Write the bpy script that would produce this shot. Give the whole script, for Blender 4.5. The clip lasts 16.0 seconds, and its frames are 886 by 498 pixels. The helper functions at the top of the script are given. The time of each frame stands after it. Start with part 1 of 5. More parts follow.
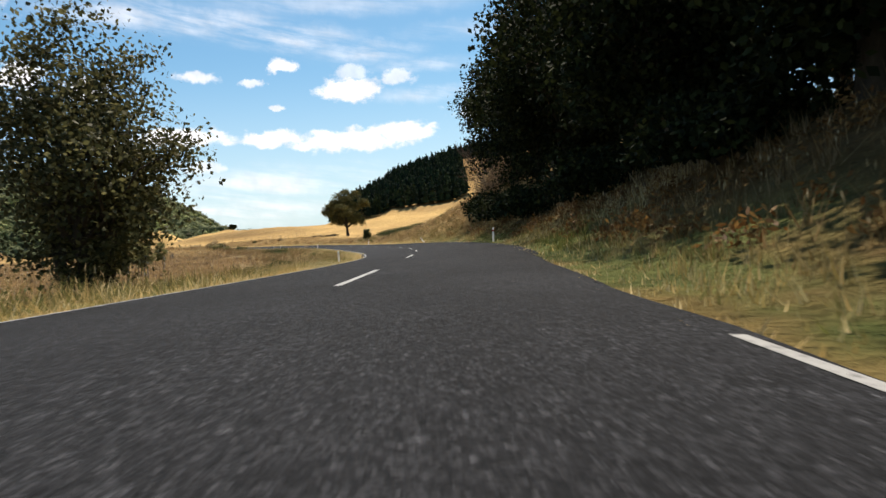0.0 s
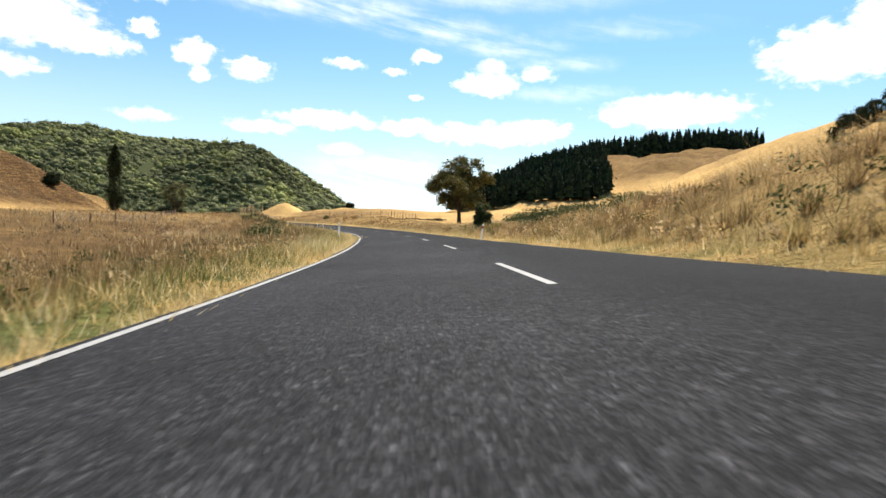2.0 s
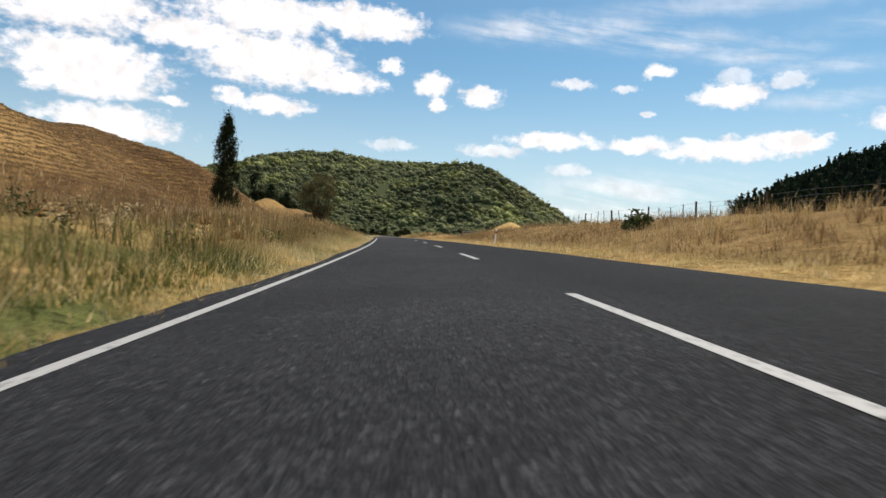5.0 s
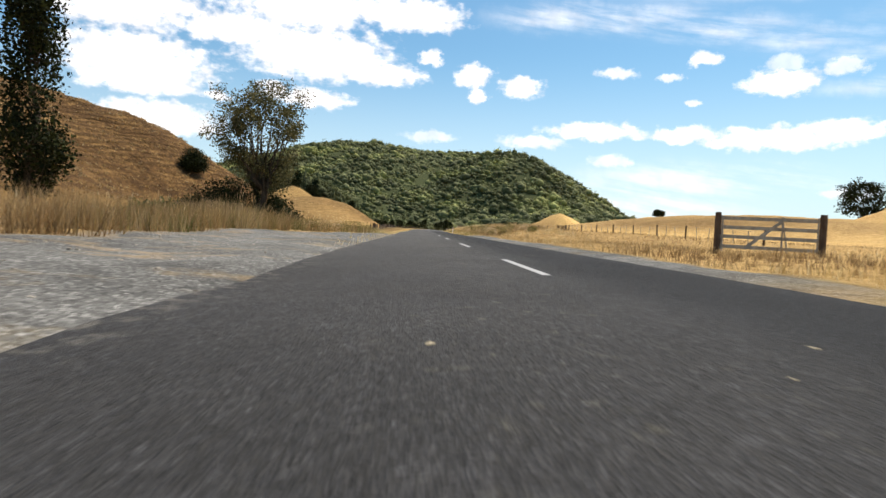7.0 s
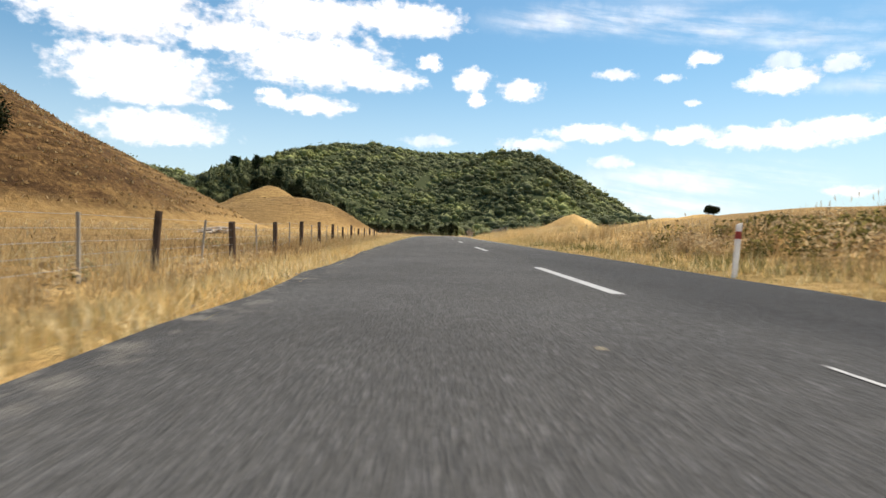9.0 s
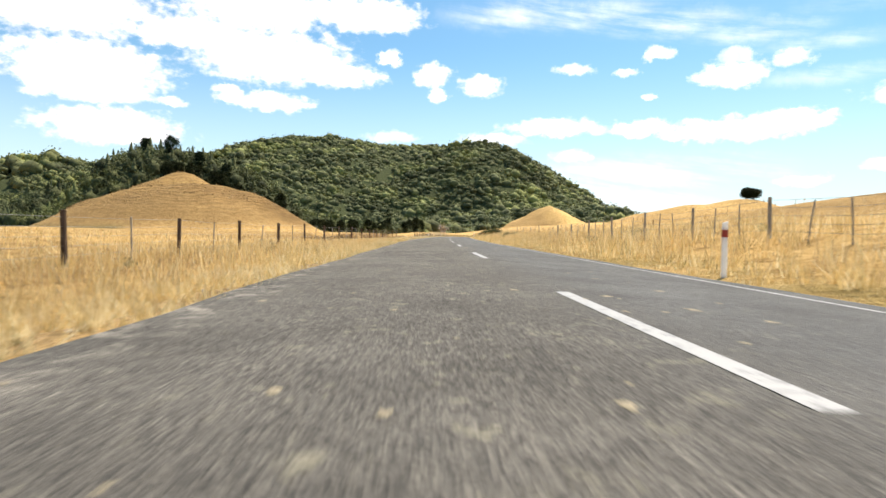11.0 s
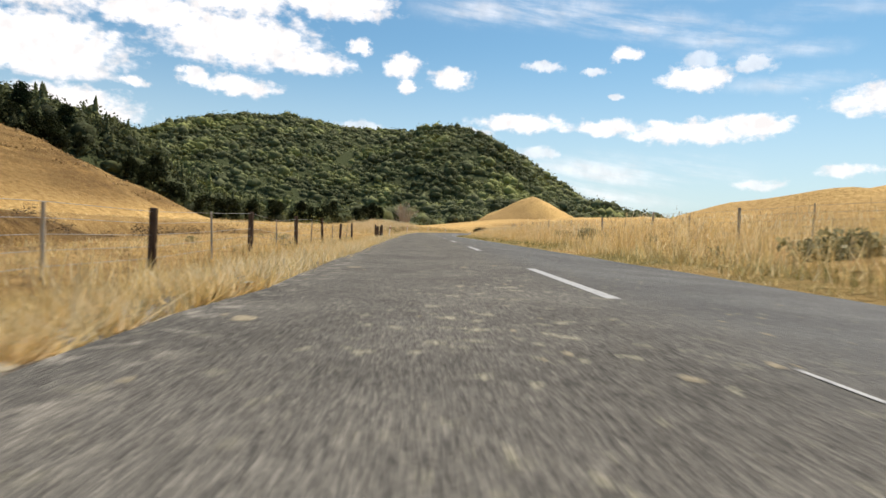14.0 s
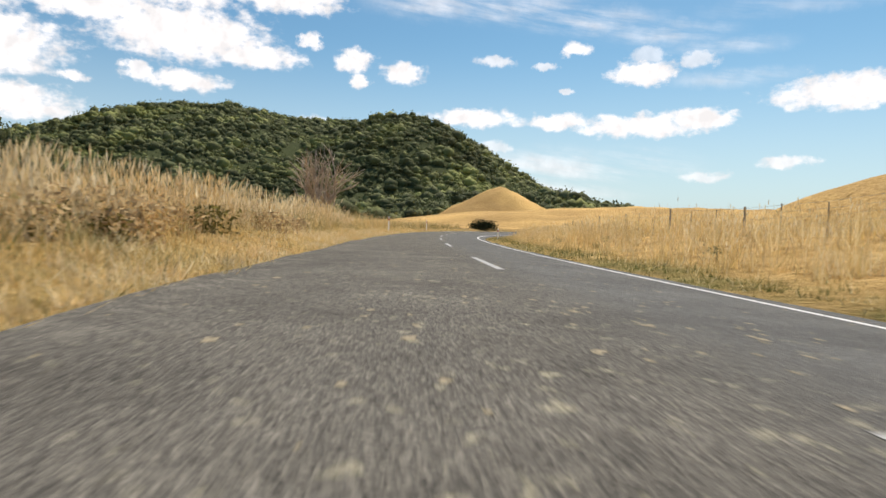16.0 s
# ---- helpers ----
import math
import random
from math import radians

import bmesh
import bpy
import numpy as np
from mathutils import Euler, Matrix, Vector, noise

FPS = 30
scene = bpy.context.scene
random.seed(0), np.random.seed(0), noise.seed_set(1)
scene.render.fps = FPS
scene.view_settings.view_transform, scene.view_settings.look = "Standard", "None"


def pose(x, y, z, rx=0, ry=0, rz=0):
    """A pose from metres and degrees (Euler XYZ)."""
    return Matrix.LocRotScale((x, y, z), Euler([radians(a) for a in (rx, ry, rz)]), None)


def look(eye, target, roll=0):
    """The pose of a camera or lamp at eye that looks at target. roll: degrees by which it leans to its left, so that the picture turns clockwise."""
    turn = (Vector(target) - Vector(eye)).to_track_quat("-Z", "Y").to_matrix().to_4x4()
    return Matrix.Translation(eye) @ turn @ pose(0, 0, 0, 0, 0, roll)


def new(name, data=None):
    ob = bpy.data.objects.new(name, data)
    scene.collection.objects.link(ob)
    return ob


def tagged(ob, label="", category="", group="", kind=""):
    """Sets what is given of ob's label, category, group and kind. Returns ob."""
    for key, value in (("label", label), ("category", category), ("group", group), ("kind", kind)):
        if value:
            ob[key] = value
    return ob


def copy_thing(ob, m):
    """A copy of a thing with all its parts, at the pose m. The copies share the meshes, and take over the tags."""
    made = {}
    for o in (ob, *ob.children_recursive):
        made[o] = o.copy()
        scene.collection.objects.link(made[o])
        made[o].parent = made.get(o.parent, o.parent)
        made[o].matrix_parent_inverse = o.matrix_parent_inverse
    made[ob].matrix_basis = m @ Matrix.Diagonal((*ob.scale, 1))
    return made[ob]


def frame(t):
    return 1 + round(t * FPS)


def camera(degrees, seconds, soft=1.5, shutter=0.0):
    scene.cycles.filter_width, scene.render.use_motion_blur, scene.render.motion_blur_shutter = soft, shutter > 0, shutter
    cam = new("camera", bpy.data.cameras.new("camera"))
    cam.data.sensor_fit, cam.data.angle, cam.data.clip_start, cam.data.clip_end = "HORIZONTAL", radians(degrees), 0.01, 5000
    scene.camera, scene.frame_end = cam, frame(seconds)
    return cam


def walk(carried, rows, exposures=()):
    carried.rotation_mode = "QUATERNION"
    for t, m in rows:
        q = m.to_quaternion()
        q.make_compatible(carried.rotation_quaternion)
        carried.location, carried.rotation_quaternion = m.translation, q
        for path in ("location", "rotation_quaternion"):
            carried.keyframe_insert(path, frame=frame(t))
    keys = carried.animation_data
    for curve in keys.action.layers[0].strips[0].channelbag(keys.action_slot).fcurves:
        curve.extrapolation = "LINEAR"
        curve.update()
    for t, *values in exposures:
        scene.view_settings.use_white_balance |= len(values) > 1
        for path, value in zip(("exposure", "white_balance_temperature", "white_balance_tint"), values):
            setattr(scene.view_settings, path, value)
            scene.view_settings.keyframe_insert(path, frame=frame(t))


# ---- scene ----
cam = camera(70.0, 16.0, shutter=0.048)
ROWS = [
    (0, 1.284, 18.464, 0.206, 88.59, 3.98, 0.04),
    (0.5, 0.888, 29.295, 0.147, 88.39, 1.84, 1.13),
    (1, -0.048, 41.263, 0.008, 87.88, -0.88, 4.32),
    (1.5, -1.634, 53.474, -0.201, 87.85, -3.12, 8.07),
    (2, -4.032, 65.852, -0.236, 88.44, -2.42, 10.99),
    (2.5, -7.044, 77.684, -0.272, 88.76, -3, 14.43),
    (3, -11.154, 90.531, -0.237, 88.97, -3.07, 17.95),
    (3.5, -15.751, 102.208, -0.204, 89.07, -2.93, 21.32),
    (4, -21.594, 114.781, -0.071, 89.13, -3.81, 24.85),
    (4.5, -27.962, 126.614, 0.053, 89.27, -4.58, 28.25),
    (5, -35.633, 139.151, 0.256, 89.38, -3.02, 31.25),
    (5.5, -43.796, 151.18, 0.439, 89.29, -2.25, 32.97),
    (6, -52.248, 162.79, 0.59, 89, -2.28, 33.97),
    (6.5, -60.98, 174.289, 0.712, 88.68, -2.69, 34.54),
    (7, -70.023, 185.975, 0.811, 88.46, -3.05, 34.82),
    (7.5, -79.424, 198.139, 0.893, 88.52, -2.94, 34.96),
    (8, -89.128, 210.822, 0.963, 88.84, -2.35, 35.02),
    (8.5, -98.405, 223.151, 1.06, 89.36, -2.39, 35.3),
    (9, -108.816, 237.23, 1.145, 88.84, -2.01, 34.99),
    (9.5, -119.342, 251.612, 1.268, 88.55, -1.66, 34.59),
    (10, -129.943, 266.33, 1.383, 88.49, -1.36, 33.93),
    (10.5, -140.442, 281.312, 1.473, 88.53, -1.12, 32.93),
    (11, -150.668, 296.477, 1.533, 88.54, -0.94, 31.68),
    (11.5, -160.5, 311.701, 1.553, 88.39, -0.84, 30.41),
    (12, -169.981, 326.946, 1.539, 88.07, -0.82, 29.44),
    (12.5, -178.81, 341.67, 1.476, 88.6, -0.37, 29.07),
    (13, -188.211, 357.278, 1.466, 88.29, -1.28, 29.09),
    (13.5, -196.983, 372.088, 1.408, 87.95, -2.49, 28.76),
    (14, -206.384, 388.009, 1.292, 87.95, -2.71, 28.57),
    (14.5, -215.243, 402.847, 1.214, 87.43, -2.23, 29.14),
    (15, -224.662, 418.464, 1.057, 87.51, -2.57, 29.05),
    (15.5, -232.656, 432.243, 0.937, 87.28, -3.67, 27.34),
    (16, -240.148, 446.072, 0.84, 87.66, -1.84, 24.5),
]
walk(cam, [(t, pose(x, y, z, rx, ry, rz)) for t, x, y, z, rx, ry, rz in ROWS],
     exposures=[(t, e, 6850, 14) for t, e in ((0, 0.36), (0.5, 0.52), (1, 0.67), (1.5, 0.82), (2, 0.74), (2.5, 0.64), (3.5, 0.32), (5, 0.2), (7.3, 0.48), (9, 0.44), (11.5, 0.76), (12.5, 0.7), (14, 0.24), (16, 0.17))])

# ---- sky, sun ----
SUN_AZ, SUN_EL = 6.0, 61.0          # degrees right of +y, degrees up
world = bpy.data.worlds.new("sky")
scene.world = world
world.use_nodes = True
W = world.node_tree
W.nodes.clear()


def wnode(kind, **values):
    n = W.nodes.new(kind)
    for key, value in values.items():
        setattr(n, key, value)
    return n


def wmath(op, a, b=None, clamp=False):
    n = wnode("ShaderNodeMath", operation=op, use_clamp=clamp)
    for i, v in enumerate((a, b)):
        if v is None:
            continue
        if isinstance(v, (int, float)):
            n.inputs[i].default_value = v
        else:
            W.links.new(v, n.inputs[i])
    return n.outputs[0]


sky = wnode("ShaderNodeTexSky", sky_type="NISHITA", sun_disc=False)
sky.sun_elevation, sky.sun_rotation = radians(SUN_EL), radians(SUN_AZ)
sky.air_density, sky.dust_density, sky.ozone_density = 1.0, 1.0, 1.6
tex = wnode("ShaderNodeTexCoord")
sep = wnode("ShaderNodeSeparateXYZ")
W.links.new(tex.outputs["Generated"], sep.inputs[0])
deg = 180 / math.pi
azimuth = wmath("MULTIPLY", wmath("ARCTAN2", wmath("MULTIPLY", sep.outputs[0], -1.0), sep.outputs[1]), deg)
height = wmath("MULTIPLY", wmath("ARCSINE", sep.outputs[2]), deg)
here = wnode("ShaderNodeCombineXYZ")
W.links.new(azimuth, here.inputs[0])
W.links.new(height, here.inputs[1])
# ragged edges: the place is shifted by noise, and finer noise eats into the clouds
rag = wnode("ShaderNodeTexNoise", noise_dimensions="2D")
rag.inputs["Scale"].default_value, rag.inputs["Detail"].default_value, rag.inputs["Roughness"].default_value = 0.42, 8.0, 0.66
W.links.new(here.outputs[0], rag.inputs["Vector"])
shift = wnode("ShaderNodeVectorMath", operation="SUBTRACT")
W.links.new(rag.outputs["Color"], shift.inputs[0])
shift.inputs[1].default_value = (0.5, 0.5, 0.5)
scaled = wnode("ShaderNodeVectorMath", operation="MULTIPLY")
W.links.new(shift.outputs[0], scaled.inputs[0])
scaled.inputs[1].default_value = (3.0, 1.3, 0.0)
spot = wnode("ShaderNodeVectorMath", operation="ADD")
W.links.new(here.outputs[0], spot.inputs[0])
W.links.new(scaled.outputs[0], spot.inputs[1])
squat = wnode("ShaderNodeVectorMath", operation="MULTIPLY")
W.links.new(here.outputs[0], squat.inputs[0])
squat.inputs[1].default_value = (1.0, 1.7, 0.0)
curl = wnode("ShaderNodeTexNoise", noise_dimensions="2D")
curl.inputs["Scale"].default_value, curl.inputs["Detail"].default_value, curl.inputs["Roughness"].default_value = 0.75, 8.0, 0.56
W.links.new(squat.outputs[0], curl.inputs["Vector"])
gnaw = wmath("MULTIPLY", wmath("SUBTRACT", curl.outputs["Fac"], 0.5), 1.15)


def reach(az, el, wide, tall):
    """How far a direction lies from the middle of a cloud, 1 at its rim."""
    a = wnode("ShaderNodeVectorMath", operation="SUBTRACT")
    W.links.new(spot.outputs[0], a.inputs[0])
    a.inputs[1].default_value = (az, el, 0)
    b = wnode("ShaderNodeVectorMath", operation="MULTIPLY")
    W.links.new(a.outputs[0], b.inputs[0])
    b.inputs[1].default_value = (1 / wide, 1 / tall, 0)
    c = wnode("ShaderNodeVectorMath", operation="LENGTH")
    W.links.new(b.outputs[0], c.inputs[0])
    return c.outputs["Value"]


def ease(value, lo, hi, top=1.0):
    r = wnode("ShaderNodeMapRange", interpolation_type="SMOOTHSTEP")
    W.links.new(value, r.inputs["Value"])
    for key, v in (("From Min", lo), ("From Max", hi), ("To Min", 0.0), ("To Max", top)):
        r.inputs[key].default_value = v
    return r.outputs[0]


# cumulus: degrees left of +y, degrees up, half the width and height, how dense
CUMULUS = ((63.0, 17.2, 7.5, 3.0, 1), (61.0, 12.2, 6.0, 2.2, 1), (46.9, 14.7, 7.0, 2.3, 1), (53.5, 15.9, 5.0, 1.4, 1), (41.3, 13.5, 3.9, 1.1, 1), (36.7, 15.2, 1.0, 0.7, 0.9), (39.5, 18.6, 6.0, 1.4, 1),
           (48.0, 18.2, 6.5, 1.8, 1), (61.5, 13.0, 4.5, 1.7, 1), (61.0, 10.8, 4.8, 1.2, 1), (59.5, 8.0, 5.2, 1.4, 1), (46.9, 11.0, 3.2, 0.8, 1),
           (50.4, 11.4, 1.4, 0.7, 0.9), (54.7, 10.3, 1.3, 0.5, 0.9), (32.6, 13.8, 1.7, 1.1, 1), (32.2, 12.1, 1.0, 0.55, 1), (28.3, 13.0, 2.0, 0.9, 1),
           (20.2, 14.3, 1.6, 0.5, 0.7), (15.6, 13.9, 1.0, 0.4, 0.65), (13.0, 15.2, 1.3, 0.65, 0.95), (7.4, 13.2, 2.9, 1.0, 1), (7.2, 14.6, 1.8, 0.7, 0.5),
           (3.2, 14.1, 1.2, 0.7, 0.6), (13.9, 11.8, 0.7, 0.28, 0.7), (22.1, 9.4, 4.2, 0.75, 1), (27.2, 8.4, 3.2, 0.6, 0.7), (14.4, 9.2, 2.5, 0.8, 1),
           (7.6, 8.8, 5.2, 1.0, 1), (3.0, 9.3, 3.0, 1.0, 1), (20.3, 6.9, 1.8, 0.6, 0.55), (-8.6, 10.9, 6.2, 1.3, 1), (-20.0, 14.7, 5.2, 2.1, 1),
           (-23.8, 16.6, 3.2, 1.7, 1), (-3.8, 5.7, 1.9, 0.5, 0.75), (2.4, 4.6, 2.1, 0.5, 0.6), (36.5, 8.5, 2.6, 0.5, 0.5))
cover = None
for az, el, wide, tall, dense in CUMULUS:
    rim = wmath("SUBTRACT", 1.0, reach(az, el, wide, tall))
    field = ease(wmath("ADD", rim, gnaw), -0.22, 0.44, dense)
    cover = field if cover is None else wmath("MAXIMUM", cover, field)
# cirrus: a long streak that thins out, and pale veils low down
streak = wnode("ShaderNodeTexNoise", noise_dimensions="2D")
streak.inputs["Scale"].default_value, streak.inputs["Detail"].default_value, streak.inputs["Roughness"].default_value = 0.5, 7.0, 0.62
slant = wnode("ShaderNodeMapping", vector_type="TEXTURE")
slant.inputs["Rotation"].default_value, slant.inputs["Scale"].default_value = (0, 0, radians(9)), (6.0, 0.8, 1.0)
W.links.new(here.outputs[0], slant.inputs["Vector"])
W.links.new(slant.outputs[0], streak.inputs["Vector"])
fibre = ease(streak.outputs["Fac"], 0.28, 0.68)
for az, el, wide, tall, dense in ((25.0, 18.8, 6.0, 1.2, 0.6), (18.5, 18.4, 6.0, 1.2, 0.62), (12.0, 17.4, 5.4, 1.1, 0.6), (6.0, 16.2, 5.0, 0.9, 0.5), (1.0, 14.9, 4.2, 0.7, 0.42),
                                  (0.5, 12.4, 4.6, 0.7, 0.4), (8.0, 20.0, 12.0, 0.9, 0.3), (-4.0, 17.6, 7.0, 0.8, 0.25),
                                  (15.0, 5.2, 8.0, 1.6, 0.6), (9.0, 5.6, 6.0, 1.2, 0.5), (18.0, 3.2, 9.0, 1.4, 0.6)):
    veil_ = wmath("MULTIPLY", ease(reach(az, el, wide, tall), 1.5, 0.1, dense), fibre)
    cover = wmath("MAXIMUM", cover, veil_)
# thin haze low over the horizon
haze = wnode("ShaderNodeMapRange", interpolation_type="SMOOTHSTEP")
W.links.new(height, haze.inputs["Value"])
for key, value in (("From Min", 17.0), ("From Max", 0.0), ("To Min", 0.0), ("To Max", 0.58)):
    haze.inputs[key].default_value = value
billow = wnode("ShaderNodeTexNoise", noise_dimensions="2D")
billow.inputs["Scale"].default_value, billow.inputs["Detail"].default_value = 0.7, 4.0
W.links.new(here.outputs[0], billow.inputs["Vector"])
tone = wnode("ShaderNodeMapRange")
W.links.new(billow.outputs["Fac"], tone.inputs["Value"])
for key, value in (("From Min", 0.3), ("From Max", 0.7), ("To Min", 0.86), ("To Max", 1.12)):
    tone.inputs[key].default_value = value
white = wnode("ShaderNodeVectorMath", operation="SCALE")
white.inputs[0].default_value = (11.5, 11.7, 12.0)
W.links.new(tone.outputs[0], white.inputs["Scale"])
veil = wnode("ShaderNodeMix", data_type="RGBA")
W.links.new(haze.outputs[0], veil.inputs["Factor"])
clear = wnode("ShaderNodeVectorMath", operation="MULTIPLY")
W.links.new(sky.outputs[0], clear.inputs[0])
clear.inputs[1].default_value = (0.71, 1.14, 1.24)
W.links.new(clear.outputs[0], veil.inputs["A"])
veil.inputs["B"].default_value = (8.3, 9.7, 10.9, 1)
mixed = wnode("ShaderNodeMix", data_type="RGBA")
W.links.new(cover, mixed.inputs["Factor"])
W.links.new(veil.outputs["Result"], mixed.inputs["A"])
W.links.new(white.outputs[0], mixed.inputs["B"])
background = wnode("ShaderNodeBackground")
background.inputs["Strength"].default_value = 0.081
W.links.new(mixed.outputs["Result"], background.inputs["Color"])
W.links.new(background.outputs[0], wnode("ShaderNodeOutputWorld").inputs["Surface"])

sun = new("sun", bpy.data.lights.new("sun", "SUN"))
sun.data.energy, sun.data.angle, sun.data.color = 5.0, radians(0.6), (1.0, 0.93, 0.8)
sun.matrix_world = look((60, 60, 300), (60 - 300 * math.sin(radians(SUN_AZ)) / math.tan(radians(SUN_EL)),
                                        60 - 300 * math.cos(radians(SUN_AZ)) / math.tan(radians(SUN_EL)), 0))

# ---- materials ----


class Mat:
    """A node material with short helpers."""

    def __init__(self, name, rough=0.9, metal=0.0, spec=0.3):
        self.m = bpy.data.materials.new(name)
        self.m.use_nodes = True
        self.t = self.m.node_tree
        self.p = self.t.nodes["Principled BSDF"]
        self.p.inputs["Roughness"].default_value = rough
        self.p.inputs["Metallic"].default_value = metal
        self.p.inputs["Specular IOR Level"].default_value = spec
        self.geo = self.t.nodes.new("ShaderNodeNewGeometry")
        self.pos = self.geo.outputs["Position"]

    def put(self, value, socket):
        if isinstance(value, (int, float)):
            socket.default_value = value
        elif isinstance(value, tuple):
            socket.default_value = (*value, 1)
        else:
            self.t.links.new(value, socket)

    def noise(self, scale, detail=4.0, rough=0.55, stretch=None):
        n = self.t.nodes.new("ShaderNodeTexNoise")
        n.inputs["Scale"].default_value, n.inputs["Detail"].default_value, n.inputs["Roughness"].default_value = scale, detail, rough
        src = self.pos
        if stretch:
            v = self.t.nodes.new("ShaderNodeVectorMath")
            v.operation = "MULTIPLY"
            v.inputs[1].default_value = stretch
            self.t.links.new(src, v.inputs[0])
            src = v.outputs[0]
        self.t.links.new(src, n.inputs["Vector"])
        return n.outputs["Fac"]

    def cells(self, scale, feature="F1"):
        n = self.t.nodes.new("ShaderNodeTexVoronoi")
        n.feature = feature
        n.inputs["Scale"].default_value = scale
        self.t.links.new(self.pos, n.inputs["Vector"])
        return n

    def ramp(self, fac, *stops):
        n = self.t.nodes.new("ShaderNodeValToRGB")
        while len(n.color_ramp.elements) < len(stops):
            n.color_ramp.elements.new(0.5)
        for e, (at, c) in zip(n.color_ramp.elements, stops):
            e.position = at
            e.color = (*(c if isinstance(c, tuple) else (c, c, c)), 1)
        self.put(fac, n.inputs[0])
        return n.outputs[0]

    def mix(self, fac, a, b, blend="MIX"):
        n = self.t.nodes.new("ShaderNodeMix")
        n.data_type, n.blend_type = "RGBA", blend
        self.put(fac, n.inputs["Factor"])
        self.put(a, n.inputs["A"])
        self.put(b, n.inputs["B"])
        return n.outputs["Result"]

    def math(self, op, a, b):
        n = self.t.nodes.new("ShaderNodeMath")
        n.operation = op
        self.put(a, n.inputs[0])
        self.put(b, n.inputs[1])
        return n.outputs[0]

    def attr(self, name):
        n = self.t.nodes.new("ShaderNodeAttribute")
        n.attribute_name = name
        return n.outputs["Fac"]

    def bump(self, value, strength, distance):
        n = self.t.nodes.new("ShaderNodeBump")
        n.inputs["Strength"].default_value, n.inputs["Distance"].default_value = strength, distance
        self.t.links.new(value, n.inputs["Height"])
        self.t.links.new(n.outputs[0], self.p.inputs["Normal"])

    def colour(self, c):
        self.put(c, self.p.inputs["Base Color"])
        return self.m

    def thin(self, c, share):
        """Lets part of the light through, as leaves and blades do."""
        self.colour(c)
        n = self.t.nodes.new("ShaderNodeBsdfTranslucent")
        self.put(c, n.inputs["Color"])
        x = self.t.nodes.new("ShaderNodeMixShader")
        x.inputs[0].default_value = share
        self.t.links.new(self.p.outputs[0], x.inputs[1])
        self.t.links.new(n.outputs[0], x.inputs[2])
        self.t.links.new(x.outputs[0], self.t.nodes["Material Output"].inputs["Surface"])
        return self.m

    def island(self):
        return self.geo.outputs["Random Per Island"]


def asphalt():
    m = Mat("chip_seal_asphalt", 0.9, 0, 0.12)
    stones = m.cells(95.0)
    tint = m.ramp(stones.outputs["Color"], (0.0, (0.01, 0.01, 0.0108)), (0.5, (0.021, 0.0206, 0.0218)), (0.8, (0.049, 0.047, 0.0495)), (1.0, (0.13, 0.124, 0.128)))
    coarse = m.cells(42.0)
    c = m.mix(1.0, tint, m.ramp(coarse.outputs["Color"], (0.0, 0.55), (0.6, 0.95), (0.88, 1.4), (1.0, 2.3)), "MULTIPLY")
    c = m.mix(1.0, c, m.ramp(m.noise(0.5, 5, 0.6), (0.35, 0.75), (0.65, 1.25)), "MULTIPLY")
    c = m.mix(1.0, c, (0.95, 1.0, 1.055), "MULTIPLY")
    # the older, paler and coarser seal farther along the road
    chips = m.cells(105.0)
    grit = m.ramp(chips.outputs["Color"], (0.0, (0.03, 0.029, 0.0275)), (0.4, (0.082, 0.079, 0.074)), (0.7, (0.15, 0.143, 0.132)), (1.0, (0.27, 0.255, 0.23)))
    grit = m.mix(1.0, grit, (1.02, 0.99, 0.93), "MULTIPLY")
    grit = m.mix(1.0, grit, m.ramp(m.noise(1.1, 6, 0.65), (0.32, 0.74), (0.68, 1.25)), "MULTIPLY")
    c = m.mix(m.attr("old"), c, grit)
    # the far lane is smoother, its chips sunk in bitumen
    even = m.ramp(stones.outputs["Color"], (0.0, (0.068, 0.068, 0.067)), (0.7, (0.123, 0.122, 0.119)), (1.0, (0.23, 0.225, 0.216)))
    even = m.mix(1.0, even, m.ramp(m.noise(0.9, 5, 0.6), (0.35, 0.8), (0.65, 1.2)), "MULTIPLY")
    c = m.mix(m.attr("track"), c, even)
    # darkened stretches, with the shade at the start put into the colour
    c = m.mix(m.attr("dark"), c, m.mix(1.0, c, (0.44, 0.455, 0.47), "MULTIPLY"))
    # dried mud between the wheel paths and crumbled gravel on the edge
    mud = m.math("MULTIPLY", m.attr("spill"), m.ramp(m.noise(9.0, 5, 0.7), (0.6, 0.0), (0.66, 0.85)))
    c = m.mix(mud, c, m.ramp(stones.outputs["Color"], (0.0, (0.18, 0.163, 0.115)), (1.0, (0.42, 0.39, 0.29))))
    edge = m.math("MULTIPLY", m.attr("crumble"), m.ramp(m.noise(6.0, 5, 0.7), (0.52, 0.0), (0.6, 0.9)))
    c = m.mix(edge, c, m.ramp(chips.outputs["Color"], (0.0, (0.16, 0.14, 0.115)), (1.0, (0.5, 0.46, 0.39))))
    m.bump(m.mix(0.5, stones.outputs["Distance"], chips.outputs["Distance"]), 0.8, 0.014)
    return m.colour(c)


def paint(name, white):
    m = Mat(name, 0.6, 0, 0.4)
    chips = m.ramp(m.noise(24.0, 5, 0.7), (0.36, 0.12), (0.47, 0.85))
    c = m.mix(chips, (0.09, 0.09, 0.09), white)
    m.bump(m.noise(80.0, 2), 0.4, 0.004)
    return m.colour(c)


